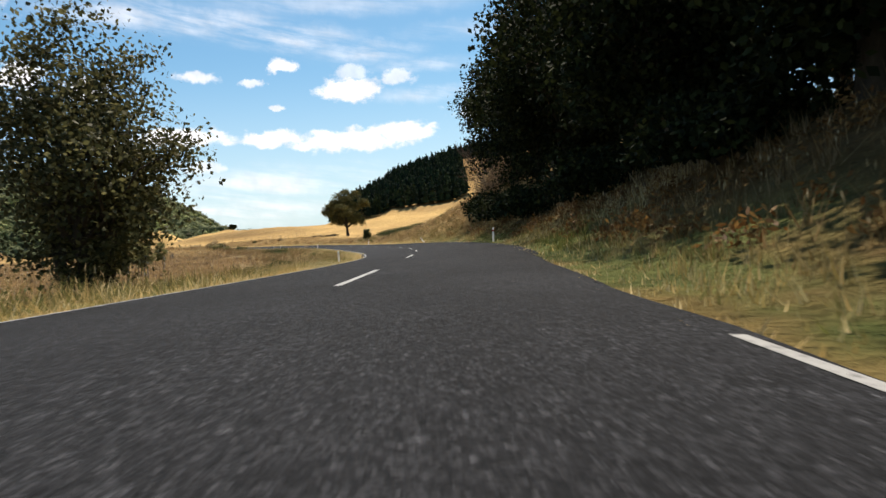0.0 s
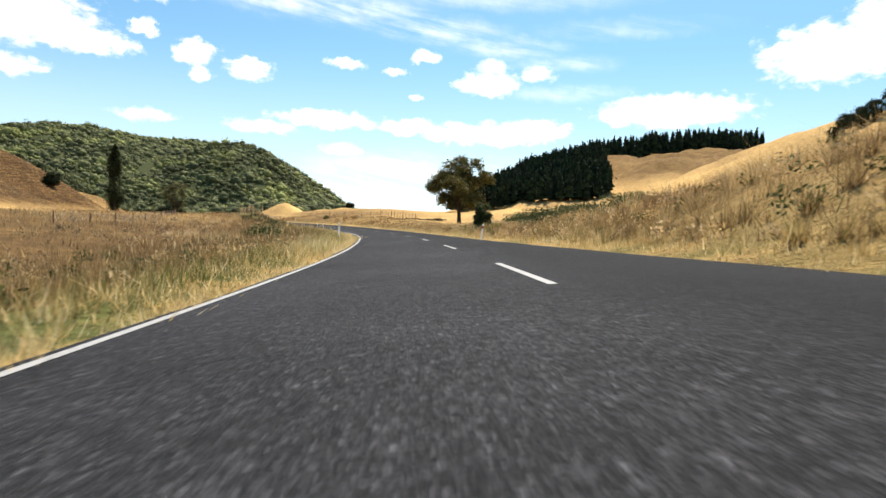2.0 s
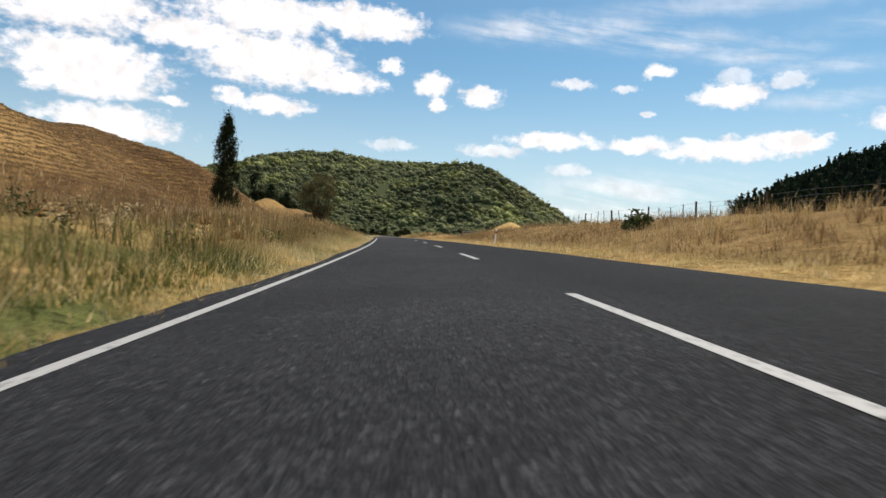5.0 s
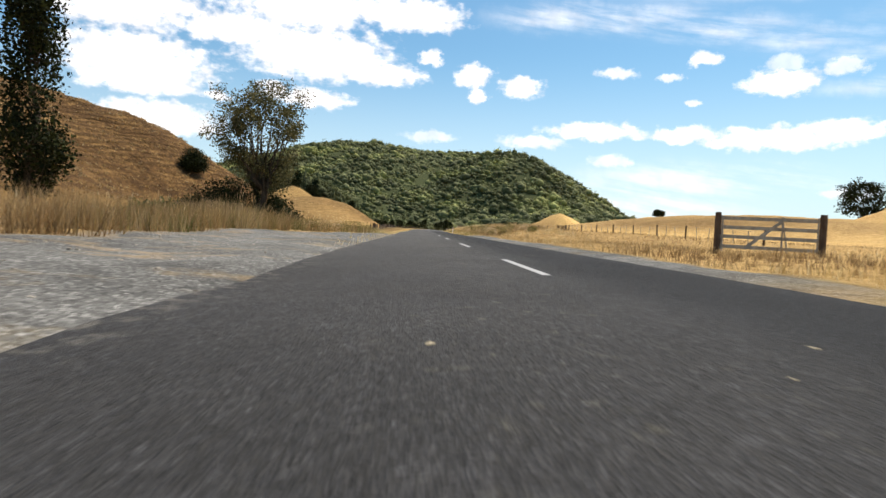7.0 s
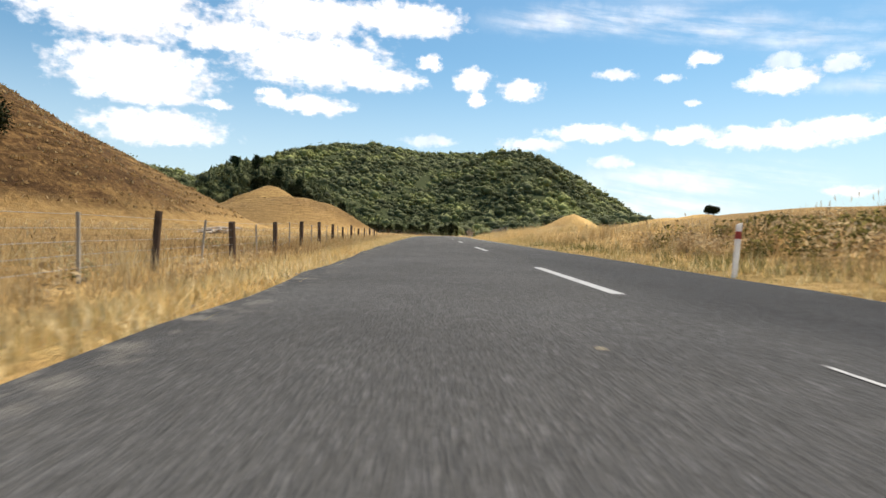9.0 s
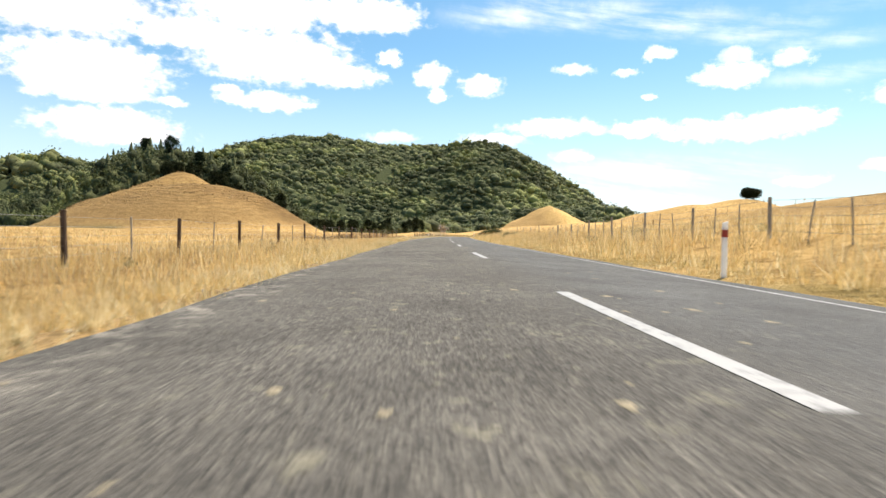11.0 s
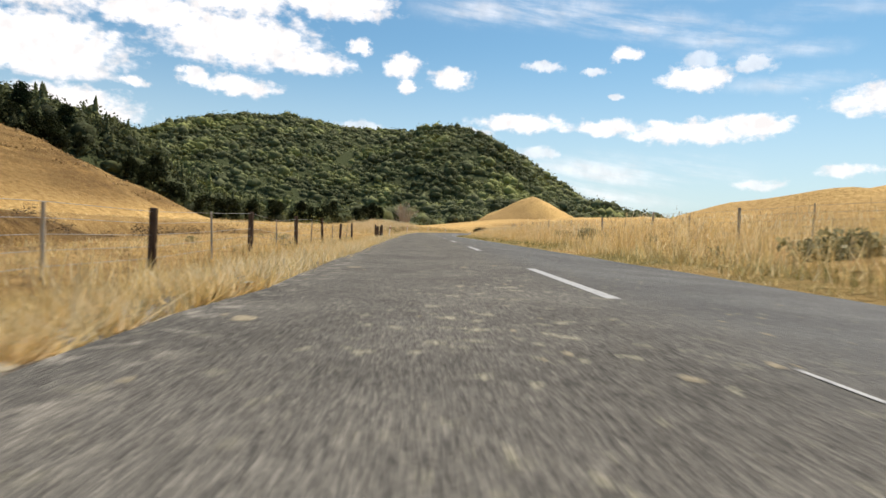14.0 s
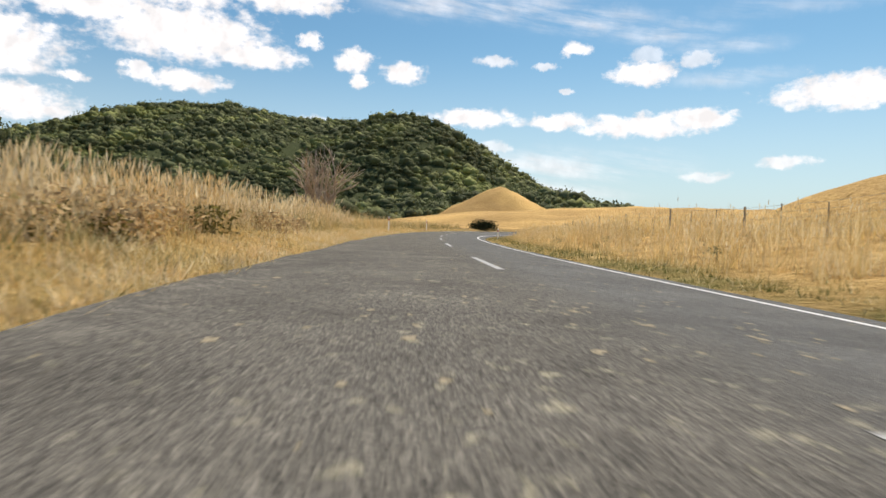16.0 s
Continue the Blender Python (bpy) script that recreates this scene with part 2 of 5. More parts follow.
def soil():
    """Dry paddock: bleached straw, bare brown tracks, some green."""
    m = Mat("dry_grass_ground", 1.0, 0, 0.1)
    large = m.noise(0.016, 5, 0.6)
    fine = m.noise(1.1, 8, 0.78)
    straw = m.ramp(fine, (0.34, (0.31, 0.183, 0.066)), (0.5, (0.61, 0.39, 0.145)), (0.68, (0.79, 0.56, 0.255)))
    brown = m.ramp(fine, (0.25, (0.17, 0.1, 0.042)), (0.6, (0.4, 0.255, 0.105)), (0.85, (0.52, 0.36, 0.16)))
    c = m.mix(m.ramp(large, (0.42, 0.0), (0.62, 0.8)), straw, brown)
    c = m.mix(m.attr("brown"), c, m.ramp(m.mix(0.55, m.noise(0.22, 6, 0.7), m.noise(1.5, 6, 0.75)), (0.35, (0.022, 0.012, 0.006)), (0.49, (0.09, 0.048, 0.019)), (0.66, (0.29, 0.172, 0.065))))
    # sheep tracks run level round the slopes
    split = m.t.nodes.new("ShaderNodeSeparateXYZ")
    m.t.links.new(m.pos, split.inputs[0])
    wave = m.math("SINE", m.math("ADD", m.math("MULTIPLY", split.outputs[2], 5.6), m.math("MULTIPLY", m.noise(0.06, 6, 0.66), 30.0)), 0.0)
    tracks = m.math("MULTIPLY", m.math("ADD", m.math("MULTIPLY", wave, 0.5), 0.5), m.ramp(m.noise(0.55, 5, 0.7), (0.38, 0.15), (0.62, 1.0)))
    c = m.mix(m.math("MULTIPLY", m.ramp(tracks, (0.2, 0.0), (0.55, 0.95)), m.attr("slope")), c, (0.075, 0.042, 0.016))
    green = m.ramp(m.noise(0.9, 5, 0.7), (0.3, (0.06, 0.075, 0.02)), (0.7, (0.17, 0.18, 0.055)))
    c = m.mix(m.math("MULTIPLY", m.attr("green"), m.ramp(m.noise(0.35, 4), (0.36, 0.15), (0.6, 1.0))), c, green)
    c = m.mix(m.math("MULTIPLY", m.attr("gravel"), m.ramp(m.noise(0.8, 5, 0.65), (0.3, 0.55), (0.46, 1.0))), c, m.ramp(m.cells(38.0).outputs["Color"], (0.1, (0.06, 0.059, 0.056)), (0.7, (0.16, 0.158, 0.15)), (1.0, (0.42, 0.41, 0.385))))
    c = m.mix(m.attr("gravel"), c, m.mix(1.0, c, m.ramp(m.noise(0.5, 6, 0.7), (0.34, 0.5), (0.5, 0.9), (0.66, 1.15)), "MULTIPLY"))
    c = m.mix(m.attr("wood"), c, (0.055, 0.066, 0.028))
    m.bump(m.mix(m.attr("gravel"), m.mix(m.math("MULTIPLY", m.attr("slope"), 0.75), m.mix(0.5, fine, m.noise(6.0, 4)), tracks), m.math("MULTIPLY", m.noise(14.0, 5, 0.7), 0.05)), 1.0, 0.6)
    return m.colour(c)


def blades(name, low, mid, high):
    m = Mat(name, 0.85, 0, 0.2)
    dry = m.ramp(m.island(), (0.0, low), (0.5, mid), (1.0, high))
    rusty = m.ramp(m.island(), (0.0, (0.12, 0.068, 0.03)), (0.5, (0.25, 0.152, 0.068)), (1.0, (0.41, 0.285, 0.15)))
    tint = m.noise(0.3, 4, 0.65)
    dry = m.mix(m.ramp(tint, (0.6, 0.0), (0.74, 0.5)), dry, rusty)
    dry = m.mix(m.ramp(tint, (0.32, 0.5), (0.44, 0.0)), dry, (0.8, 0.7, 0.46))
    dry = m.mix(m.ramp(m.noise(0.55, 4, 0.65), (0.5, 0.0), (0.66, 0.5)), dry, (0.72, 0.44, 0.14))
    dry = m.mix(m.attr("brown"), dry, rusty)
    green = m.ramp(m.island(), (0.0, (0.065, 0.08, 0.02)), (1.0, (0.17, 0.175, 0.048)))
    return m.thin(m.mix(m.attr("green"), dry, green), 0.48)


def foliage(name, dark, mid, light, rough=0.6, share=0.3, fresh=None):
    m = Mat(name, rough, 0, 0.12)
    c = m.ramp(m.island(), (0.0, dark), (0.6, mid), (1.0, light))
    c = m.mix(1.0, c, m.ramp(m.noise(0.5, 3), (0.3, 0.75), (0.7, 1.25)), "MULTIPLY")
    if fresh:                   # brighter growth in some gullies, darker stands elsewhere
        c = m.mix(m.ramp(m.noise(0.011, 4, 0.6), (0.49, 0.0), (0.64, 0.8)), c, fresh)
        c = m.mix(1.0, c, m.ramp(m.noise(0.03, 4, 0.65), (0.35, 0.55), (0.65, 1.35)), "MULTIPLY")
    return m.thin(c, share)


def woodland(name, dark, mid, light, fresh):
    """A bush-covered hillside: crowns of many greens, brighter in some gullies."""
    m = Mat(name, 0.8, 0, 0.15)
    c = m.ramp(m.island(), (0.0, dark), (0.55, mid), (1.0, light))
    c = m.mix(m.ramp(m.noise(0.011, 4, 0.6), (0.49, 0.0), (0.64, 0.8)), c, fresh)
    c = m.mix(1.0, c, m.ramp(m.noise(0.022, 5, 0.7), (0.35, 0.55), (0.65, 1.4)), "MULTIPLY")
    grain = m.noise(0.9, 5, 0.75)
    c = m.mix(1.0, c, m.ramp(grain, (0.3, 0.68), (0.5, 1.0), (0.7, 1.3)), "MULTIPLY")
    m.bump(grain, 0.8, 1.2)
    return m.thin(c, 0.3)


def bark(name, dark, light):
    m = Mat(name, 0.95, 0, 0.15)
    n = m.noise(7.0, 5, 0.7, (1, 1, 0.25))
    m.bump(n, 0.8, 0.05)
    return m.colour(m.ramp(n, (0.3, dark), (0.7, light)))


def plain(name, low, high, rough=0.6, scale=9.0, spec=0.3):
    m = Mat(name, rough, 0, spec)
    n = m.noise(scale, 5, 0.65)
    m.bump(n, 0.25, 0.01)
    return m.colour(m.ramp(n, (0.3, low), (0.7, high)))


def sheet(name, low, high, rough, scale, spec):
    """Thin white plastic that glows a little against the light."""
    m = Mat(name, rough, 0, spec)
    return m.thin(m.ramp(m.noise(scale, 4), (0.3, low), (0.7, high)), 0.62)


ASPHALT, SOIL = asphalt(), soil()
# the second is a brightened copy of the first, made lighter by colour alone
PAINT, BRIGHT_PAINT = paint("worn_white_road_paint", (0.37, 0.366, 0.355)), paint("bright_white_road_paint", (0.74, 0.735, 0.72))
STRAW = blades("dry_straw_blades", (0.47, 0.325, 0.125), (0.76, 0.565, 0.25), (0.92, 0.79, 0.5))
PALE_STRAW = blades("pale_seeding_straw", (0.6, 0.45, 0.22), (0.78, 0.63, 0.38), (0.88, 0.77, 0.54))
RUST = blades("brown_seed_heads", (0.3, 0.2, 0.1), (0.48, 0.35, 0.19), (0.64, 0.5, 0.3))
BUSH = woodland("native_bush", (0.11, 0.122, 0.058), (0.155, 0.17, 0.078), (0.205, 0.218, 0.098), (0.3, 0.312, 0.106))
SPUR = woodland("spur_bush", (0.06, 0.072, 0.034), (0.1, 0.115, 0.05), (0.15, 0.163, 0.07), (0.26, 0.275, 0.09))
SPUR_LEAF = foliage("spur_bush_leaves", (0.055, 0.066, 0.031), (0.095, 0.108, 0.047), (0.145, 0.158, 0.068), 0.8, 0.2, (0.24, 0.255, 0.085))
BUSH_LEAF = foliage("native_bush_leaves", (0.1, 0.112, 0.054), (0.145, 0.158, 0.072), (0.19, 0.203, 0.09), 0.8, 0.2, (0.28, 0.295, 0.1))
WEED_LEAF = foliage("green_weed_leaves", (0.03, 0.04, 0.013), (0.07, 0.085, 0.027), (0.15, 0.16, 0.05))
PINE = foliage("pine_needles", (0.006, 0.012, 0.006), (0.016, 0.028, 0.012), (0.032, 0.05, 0.018), 0.9, 0.1)
OAK_LEAF = foliage("olive_oak_leaves", (0.04, 0.044, 0.015), (0.11, 0.102, 0.034), (0.22, 0.195, 0.07))
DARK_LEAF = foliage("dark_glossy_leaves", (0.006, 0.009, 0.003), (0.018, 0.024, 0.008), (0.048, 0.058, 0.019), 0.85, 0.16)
WILLOW_LEAF = foliage("grey_willow_leaves", (0.04, 0.042, 0.018), (0.1, 0.095, 0.038), (0.2, 0.18, 0.08), 0.6, 0.4)
OLIVE_LEAF = foliage("olive_weed_leaves", (0.07, 0.062, 0.02), (0.17, 0.145, 0.045), (0.32, 0.27, 0.09), 0.7, 0.4)
GORSE = foliage("gorse_leaves", (0.025, 0.034, 0.012), (0.065, 0.08, 0.026), (0.14, 0.15, 0.05))
SCRUB = foliage("brown_twiggy_scrub", (0.06, 0.042, 0.026), (0.15, 0.105, 0.062), (0.28, 0.2, 0.115))
DEAD_LEAF = foliage("dead_rusty_leaves", (0.1, 0.045, 0.014), (0.2, 0.1, 0.032), (0.32, 0.18, 0.06))
FLAX_LEAF = foliage("flax_leaves", (0.18, 0.17, 0.075), (0.33, 0.29, 0.14), (0.52, 0.45, 0.25))
TRUNK = bark("rough_brown_bark", (0.03, 0.022, 0.015), (0.1, 0.078, 0.055))
PALE_BARK = bark("pale_dead_wood", (0.34, 0.28, 0.22), (0.62, 0.53, 0.44))
POST_WOOD = bark("weathered_fence_timber", (0.055, 0.034, 0.023), (0.17, 0.118, 0.085))
GREY_WOOD = bark("silver_grey_timber", (0.26, 0.225, 0.18), (0.52, 0.46, 0.38))
WIRE = plain("galvanised_wire", (0.2, 0.2, 0.2), (0.32, 0.32, 0.31), 0.45)
MARKER = sheet("white_plastic_marker", (0.78, 0.77, 0.75), (0.88, 0.87, 0.85), 0.5, 14.0, 0.4)
PALE_BAND = plain("faded_white_band", (0.55, 0.55, 0.53), (0.68, 0.68, 0.66), 0.35, 20.0, 0.5)
RED = plain("red_reflective_band", (0.36, 0.03, 0.02), (0.52, 0.055, 0.035), 0.4, 20.0, 0.5)
DUNG = plain("dried_mud", (0.14, 0.12, 0.085), (0.4, 0.34, 0.235), 0.95, 55.0, 0.1)
DUST = plain("grey_road_dust", (0.12, 0.12, 0.115), (0.26, 0.255, 0.24), 0.95, 40.0, 0.1)
STONE = plain("pale_field_stones", (0.2, 0.17, 0.13), (0.45, 0.4, 0.33), 0.95, 5.0, 0.1)

# ---- the road's line ----
STEP = 15.6                     # metres between the knots of the line; the first lies at S0
S0 = -46.8
HEADING = [-0.1, -1.7, -0.3, 5.3, 11.4, 15.2, 18.9, 23.9, 29, 32.7, 34.8, 36.1, 37, 37.4, 37.4, 37.3, 37, 36.8, 36.5, 36, 35.4, 34.4, 33.4, 32.4, 31.5, 31, 30.6, 30.4, 30.4, 30.5, 30.6, 30.5, 30, 28.9, 27, 24, 19, 12, 3, -8, -20, -32, -44, -52, -56, -58]
LEVEL = [0.11, -0.06, -0.23, -0.4, -0.51, -0.55, -0.5, -0.41, -0.3, -0.13, 0.04, 0.19, 0.33, 0.44, 0.53, 0.62, 0.7, 0.79, 0.91, 1.02, 1.1, 1.15, 1.18, 1.18, 1.16, 1.14, 1.11, 1.08, 1.03, 0.95, 0.84, 0.72, 0.59, 0.45, 0.32, 0.21, 0.1, 0, -0.1, -0.15, -0.15, -0.15, -0.15, -0.15, -0.15, -0.15]
BANK = [-5.4, -2, 1.6, 4.6, 5, 3.2, 1.8, 2.3, 3.5, 3.9, 3.2, 2.3, 1.5, 0.8, 0.4, 0.2, 0.2, 0, -0.3, -0.7, -0.7, -0.7, -0.8, -1, -1.4, -1.5, -1.1, -0.6, -0, 0.2, 0.1, -0.3, -1, -1.8, -2.2, -2, -3, -3.5, -4, -4, -4, -4, -4, -3, -2, -1]
LINE_S = np.arange(-110.0, 700.0, 0.5)
KNOTS = S0 + STEP * np.arange(len(HEADING))
LINE_H = np.radians(np.interp(LINE_S, KNOTS, HEADING))
LINE_Z = np.interp(LINE_S, KNOTS, LEVEL)
LINE_E = np.tan(np.radians(np.interp(LINE_S, KNOTS, BANK)))
for _ in range(2):              # ease the corners between the knots
    for arr in (LINE_Z, LINE_E):
        arr[8:-8] = np.convolve(arr, np.ones(17) / 17, "same")[8:-8]
_dx, _dy = -np.sin(LINE_H) * 0.5, np.cos(LINE_H) * 0.5
LINE_X = np.concatenate([[0], np.cumsum((_dx[1:] + _dx[:-1]) / 2)])
LINE_Y = np.concatenate([[0], np.cumsum((_dy[1:] + _dy[:-1]) / 2)])
LINE_X, LINE_Y = LINE_X - np.interp(S0, LINE_S, LINE_X), LINE_Y - np.interp(S0, LINE_S, LINE_Y)
CROWN = 0.03


def smooth(a, b, v):
    t = np.clip((np.asarray(v, float) - a) / (b - a), 0, 1)
    return t * t * (3 - 2 * t)


def on_road(s, lat):
    """x, y of a place beside the road's middle line: s along it, lat to its right."""
    h = np.interp(s, LINE_S, LINE_H)
    return np.interp(s, LINE_S, LINE_X) + lat * np.cos(h), np.interp(s, LINE_S, LINE_Y) + lat * np.sin(h)


def road_z(s, lat):
    lat = np.clip(lat, -4.5, 4.5)
    return np.interp(s, LINE_S, LINE_Z) + np.interp(s, LINE_S, LINE_E) * lat - CROWN * np.abs(lat)


def from_xy(x, y):
    """s and lat of places in the plan."""
    x, y = np.asarray(x, float).ravel(), np.asarray(y, float).ravel()
    px, py, ph, ps = LINE_X[::4], LINE_Y[::4], LINE_H[::4], LINE_S[::4]
    j = np.empty(len(x), int)
    for a in range(0, len(x), 4000):
        d = (x[a:a + 4000, None] - px) ** 2 + (y[a:a + 4000, None] - py) ** 2
        j[a:a + 4000] = np.argmin(d, 1)
    ax, ay = x - px[j], y - py[j]
    lat = ax * np.cos(ph[j]) + ay * np.sin(ph[j])
    s = ps[j] - ax * np.sin(ph[j]) + ay * np.cos(ph[j])
    far = np.hypot(ax, ay)
    return s, np.where(lat >= 0, 1, -1) * np.maximum(far, abs(lat) * 0), lat


# ---- the land ----
def lattice(x, y, seed):
    """Smooth value noise, about -1 to 1."""
    xi, yi = np.floor(x).astype(np.int64), np.floor(y).astype(np.int64)
    fx, fy = x - xi, y - yi
    fx, fy = fx * fx * (3 - 2 * fx), fy * fy * (3 - 2 * fy)

    def h(a, b):
        v = np.sin(a * 127.1 + b * 311.7 + seed * 74.7) * 43758.5453
        return (v - np.floor(v)) * 2 - 1
    return (h(xi, yi) * (1 - fx) + h(xi + 1, yi) * fx) * (1 - fy) + (h(xi, yi + 1) * (1 - fx) + h(xi + 1, yi + 1) * fx) * fy


def rough(x, y, size, seed, octaves=4):
    total, amp = 0.0, 1.0
    for o in range(octaves):
        total = total + amp * lattice(x / size, y / size, seed + o * 7)
        size, amp = size / 2.1, amp * 0.5
    return total


def bump_hill(x, y, cx, cy, h, r, power=1.3, squash=1.0, turn=0.0):
    c, s = math.cos(radians(turn)), math.sin(radians(turn))
    u, v = (x - cx) * c + (y - cy) * s, (-(x - cx) * s + (y - cy) * c) * squash
    d = (u * u + v * v) / (r * r)
    return h * np.clip(1 - d, 0, None) ** power


def cone_hill(x, y, cx, cy, h, r):
    """A steep knoll with straight sides and a blunt top."""
    return h * np.clip(1.07 - np.sqrt(((x - cx) ** 2 + (y - cy) ** 2) / (r * r) + 0.005), 0, None)


def hills(x, y):
    """Grassy hills, and the height of the wooded ones."""
    xx, yy = x + rough(x, y, 45, 3) * 3, y + rough(x, y, 45, 11) * 3
    grass = [bump_hill(xx, yy, -254.7, 243.6, 30.8, 85.4, 1.2), bump_hill(xx, yy, -230.6, 174.4, 35, 97.3),
             bump_hill(xx, yy, -212.8, 261.1, 18.5, 42, 1.4), bump_hill(xx, yy, -205.7, 185.4, 11.6, 34.2),
             cone_hill(xx, yy, -384, 466, 25, 52), bump_hill(xx, yy, -339, 434, 17, 48, 1.3),
             cone_hill(xx, yy, -422, 955.5, 36.3, 60.5), bump_hill(xx, yy, -260, 856, 13.3, 189, 0.9),
             bump_hill(xx, yy, -187.7, 561, 12.5, 57, 1.0), bump_hill(xx, yy, -118, 709, 11.8, 132),
             bump_hill(xx, yy, 100, 270.3, 32.7, 117.7, 1.6), bump_hill(xx, yy, 122.6, 659, 73, 423.5, 2.4) * smooth(-130, -20, xx),
             bump_hill(xx, yy, -100, 404, 8.1, 87, 1.4), bump_hill(xx, yy, -178.5, 556, 12.2, 20, 1.2)]
    wood = [bump_hill(xx, yy, -1228, 1457, 217, 623, 1.3), bump_hill(xx, yy, -761, 1438, 179, 386, 2.4), bump_hill(xx, yy, -985, 735, 85, 200),
            bump_hill(xx, yy, -1032, 1705, 205, 317, 1.6), bump_hill(xx, yy, -518, 1223, 38.4, 247, 1.24),
            bump_hill(xx, yy, -446, 511, 41, 72, 1.1), bump_hill(xx, yy, -520, 545, 26, 120, 1.2)]

    def soft_max(parts):
        return sum(p ** 4 for p in parts) ** 0.25
    return soft_max(grass), soft_max(wood)


RIGHT_S = [-110, 0, 14, 26, 36, 46, 56, 68, 85, 100, 140, 158, 166, 192, 208, 300, 330, 380, 420, 470, 540, 700]
RIGHT_H = [2.2, 2.4, 3.2, 2.9, 1.75, 1.15, 0.75, 0.4, 0.6, 1.15, 1.25, 0.8, 0.15, 0.1, 0.8, 0.9, 0.6, 0.5, 0.6, 0.8, 0.5, 0.3]
LEFT_S = [-110, 0, 40, 75, 100, 140, 165, 193, 203, 300, 400, 420, 447, 460, 480, 700]
LEFT_H = [-0.3, -0.7, -0.5, -0.1, 0.6, 0.9, 0.1, 0.05, -0.35, -0.35, -0.2, -0.15, -0.3, 0.05, 0.3, 0.2]


def land(x, y):
    """Height of the ground, and how wooded it is."""
    x, y = np.asarray(x, float).ravel(), np.asarray(y, float).ravel()
    s, far, lat = from_xy(x, y)
    a = np.abs(far)
    right = far > 0
    side = np.where(right, np.interp(s, RIGHT_S, RIGHT_H) * smooth(2.9, 8.5, a), np.interp(s, LEFT_S, LEFT_H) * np.where(s > 198, smooth(2.3, 4.2, a), smooth(2.9, 7.5, a)))
    near = road_z(s, np.clip(far, -4.5, 4.5)) - 0.07 + side
    near = near + 0.09 * smooth(2.6, 3.4, a) * np.where(right, 1.0, smooth(215, 198, s)) + rough(x, y, 2.3, 5, 3) * 0.07 * smooth(2.9, 5, a)
    ditch = 0.85 * np.where(right, 0, smooth(345, 362, s) * smooth(462, 440, s)) * np.exp(-((a - 13.0 + 1.6 * rough(s, s * 0, 14, 71, 3)) / 1.1) ** 2)
    near = near - ditch + 0.75 * np.where(right, 0, smooth(345, 362, s) * smooth(462, 440, s)) * smooth(13.0, 14.0, a + 1.3 * rough(s, s * 0, 9, 72, 3)) * smooth(34, 19, a)
    grass, wood = hills(x, y)
    open_field = np.where(right, 0.6, 0.25) + np.where(right, np.clip(a - 30, 0, 200) * 0.02, 0) + rough(x, y, 90, 21, 3) * 1.6 * smooth(40, 160, a)
    w = smooth(9, 34, a)
    base = near * (1 - w) + (np.interp(np.clip(s, -60, 560), LINE_S, LINE_Z) + open_field) * w
    keep = smooth(7, 26, a)
    both = (grass ** 4 + wood ** 4) ** 0.25
    folds = rough(x, y, 26, 31, 4) * 0.09 * np.minimum(both, 40) * smooth(1, 8, both)
    folds = folds + (rough(x, y, 8.5, 33, 3) * 0.42 - 0.5 * np.abs(rough(x, y, 19, 35, 2))) * smooth(3, 10, grass)
    gullies = rough(x, y, 130, 61, 3) * 9 * smooth(15, 80, wood)
    z = base + (both + folds + gullies) * keep
    belt = np.minimum(np.minimum(np.hypot(x + 985, y - 1170) - 380, np.hypot(x + 876, y - 1488) - 446), np.hypot(x + 1228, y - 1457) - 560)
    belt = np.minimum(belt, np.hypot(x + 500, y - 560) - 130)
    flat_wood = smooth(190, 150, belt + rough(x, y, 70, 44, 3) * 22) * 4.0
    ahead, aside = (x + 422) * 0.33 - (y - 955) * 0.94, (x + 422) * 0.94 + (y - 955) * 0.33
    mound = np.maximum(smooth(88, 76, np.hypot(x + 422, y - 955)), smooth(-84, -74, aside) * smooth(-25, 5, ahead)) * 60
    wooded = smooth(0.0, 3.0, np.maximum(wood, flat_wood) - grass - mound - 1.5) * smooth(60, 75, a)
    return z, wooded, grass, s, far


def link_mesh(name, verts, faces, mat, parent=None, soft=False):
    """One mesh object from arrays; the faces are rows of three or of four corners."""
    verts, faces = np.asarray(verts, np.float32), np.asarray(faces, np.int32)
    me = bpy.data.meshes.new(name)
    me.vertices.add(len(verts))
    me.vertices.foreach_set("co", verts.ravel())
    n = faces.shape[1]
    me.loops.add(faces.size)
    me.loops.foreach_set("vertex_index", faces.ravel())
    me.polygons.add(len(faces))
    me.polygons.foreach_set("loop_start", np.arange(0, faces.size, n, dtype=np.int32))
    me.polygons.foreach_set("use_smooth", np.full(len(faces), soft))
    me.update(calc_edges=True)
    me.materials.append(mat)
    ob = new(name, me)
    ob.parent = parent
    return ob


def set_attr(ob, name, values):
    a = ob.data.attributes.new(name, "FLOAT", "POINT")
    a.data.foreach_set("value", np.asarray(values, np.float32).ravel())


def grid_faces(rows, cols):
    i = np.arange(rows - 1)[:, None] * cols + np.arange(cols - 1)[None]
    return np.stack([i, i + 1, i + cols + 1, i + cols], -1).reshape(-1, 4)


# ground: a fine strip along the road and a sheet that reaches the horizon, one object
near_lat = np.concatenate([-np.geomspace(34, 3.2, 34), [-2.9, -2.6, -2.3, -1, 0, 1, 2.3, 2.6, 2.9], np.geomspace(3.2, 34, 34)])
near_s = np.arange(-100.0, 600.0, 1.0)
gs, gl = np.meshgrid(near_s, near_lat, indexing="ij")
gx, gy = on_road(gs.ravel(), gl.ravel())
strip_faces = grid_faces(len(near_s), len(near_lat))


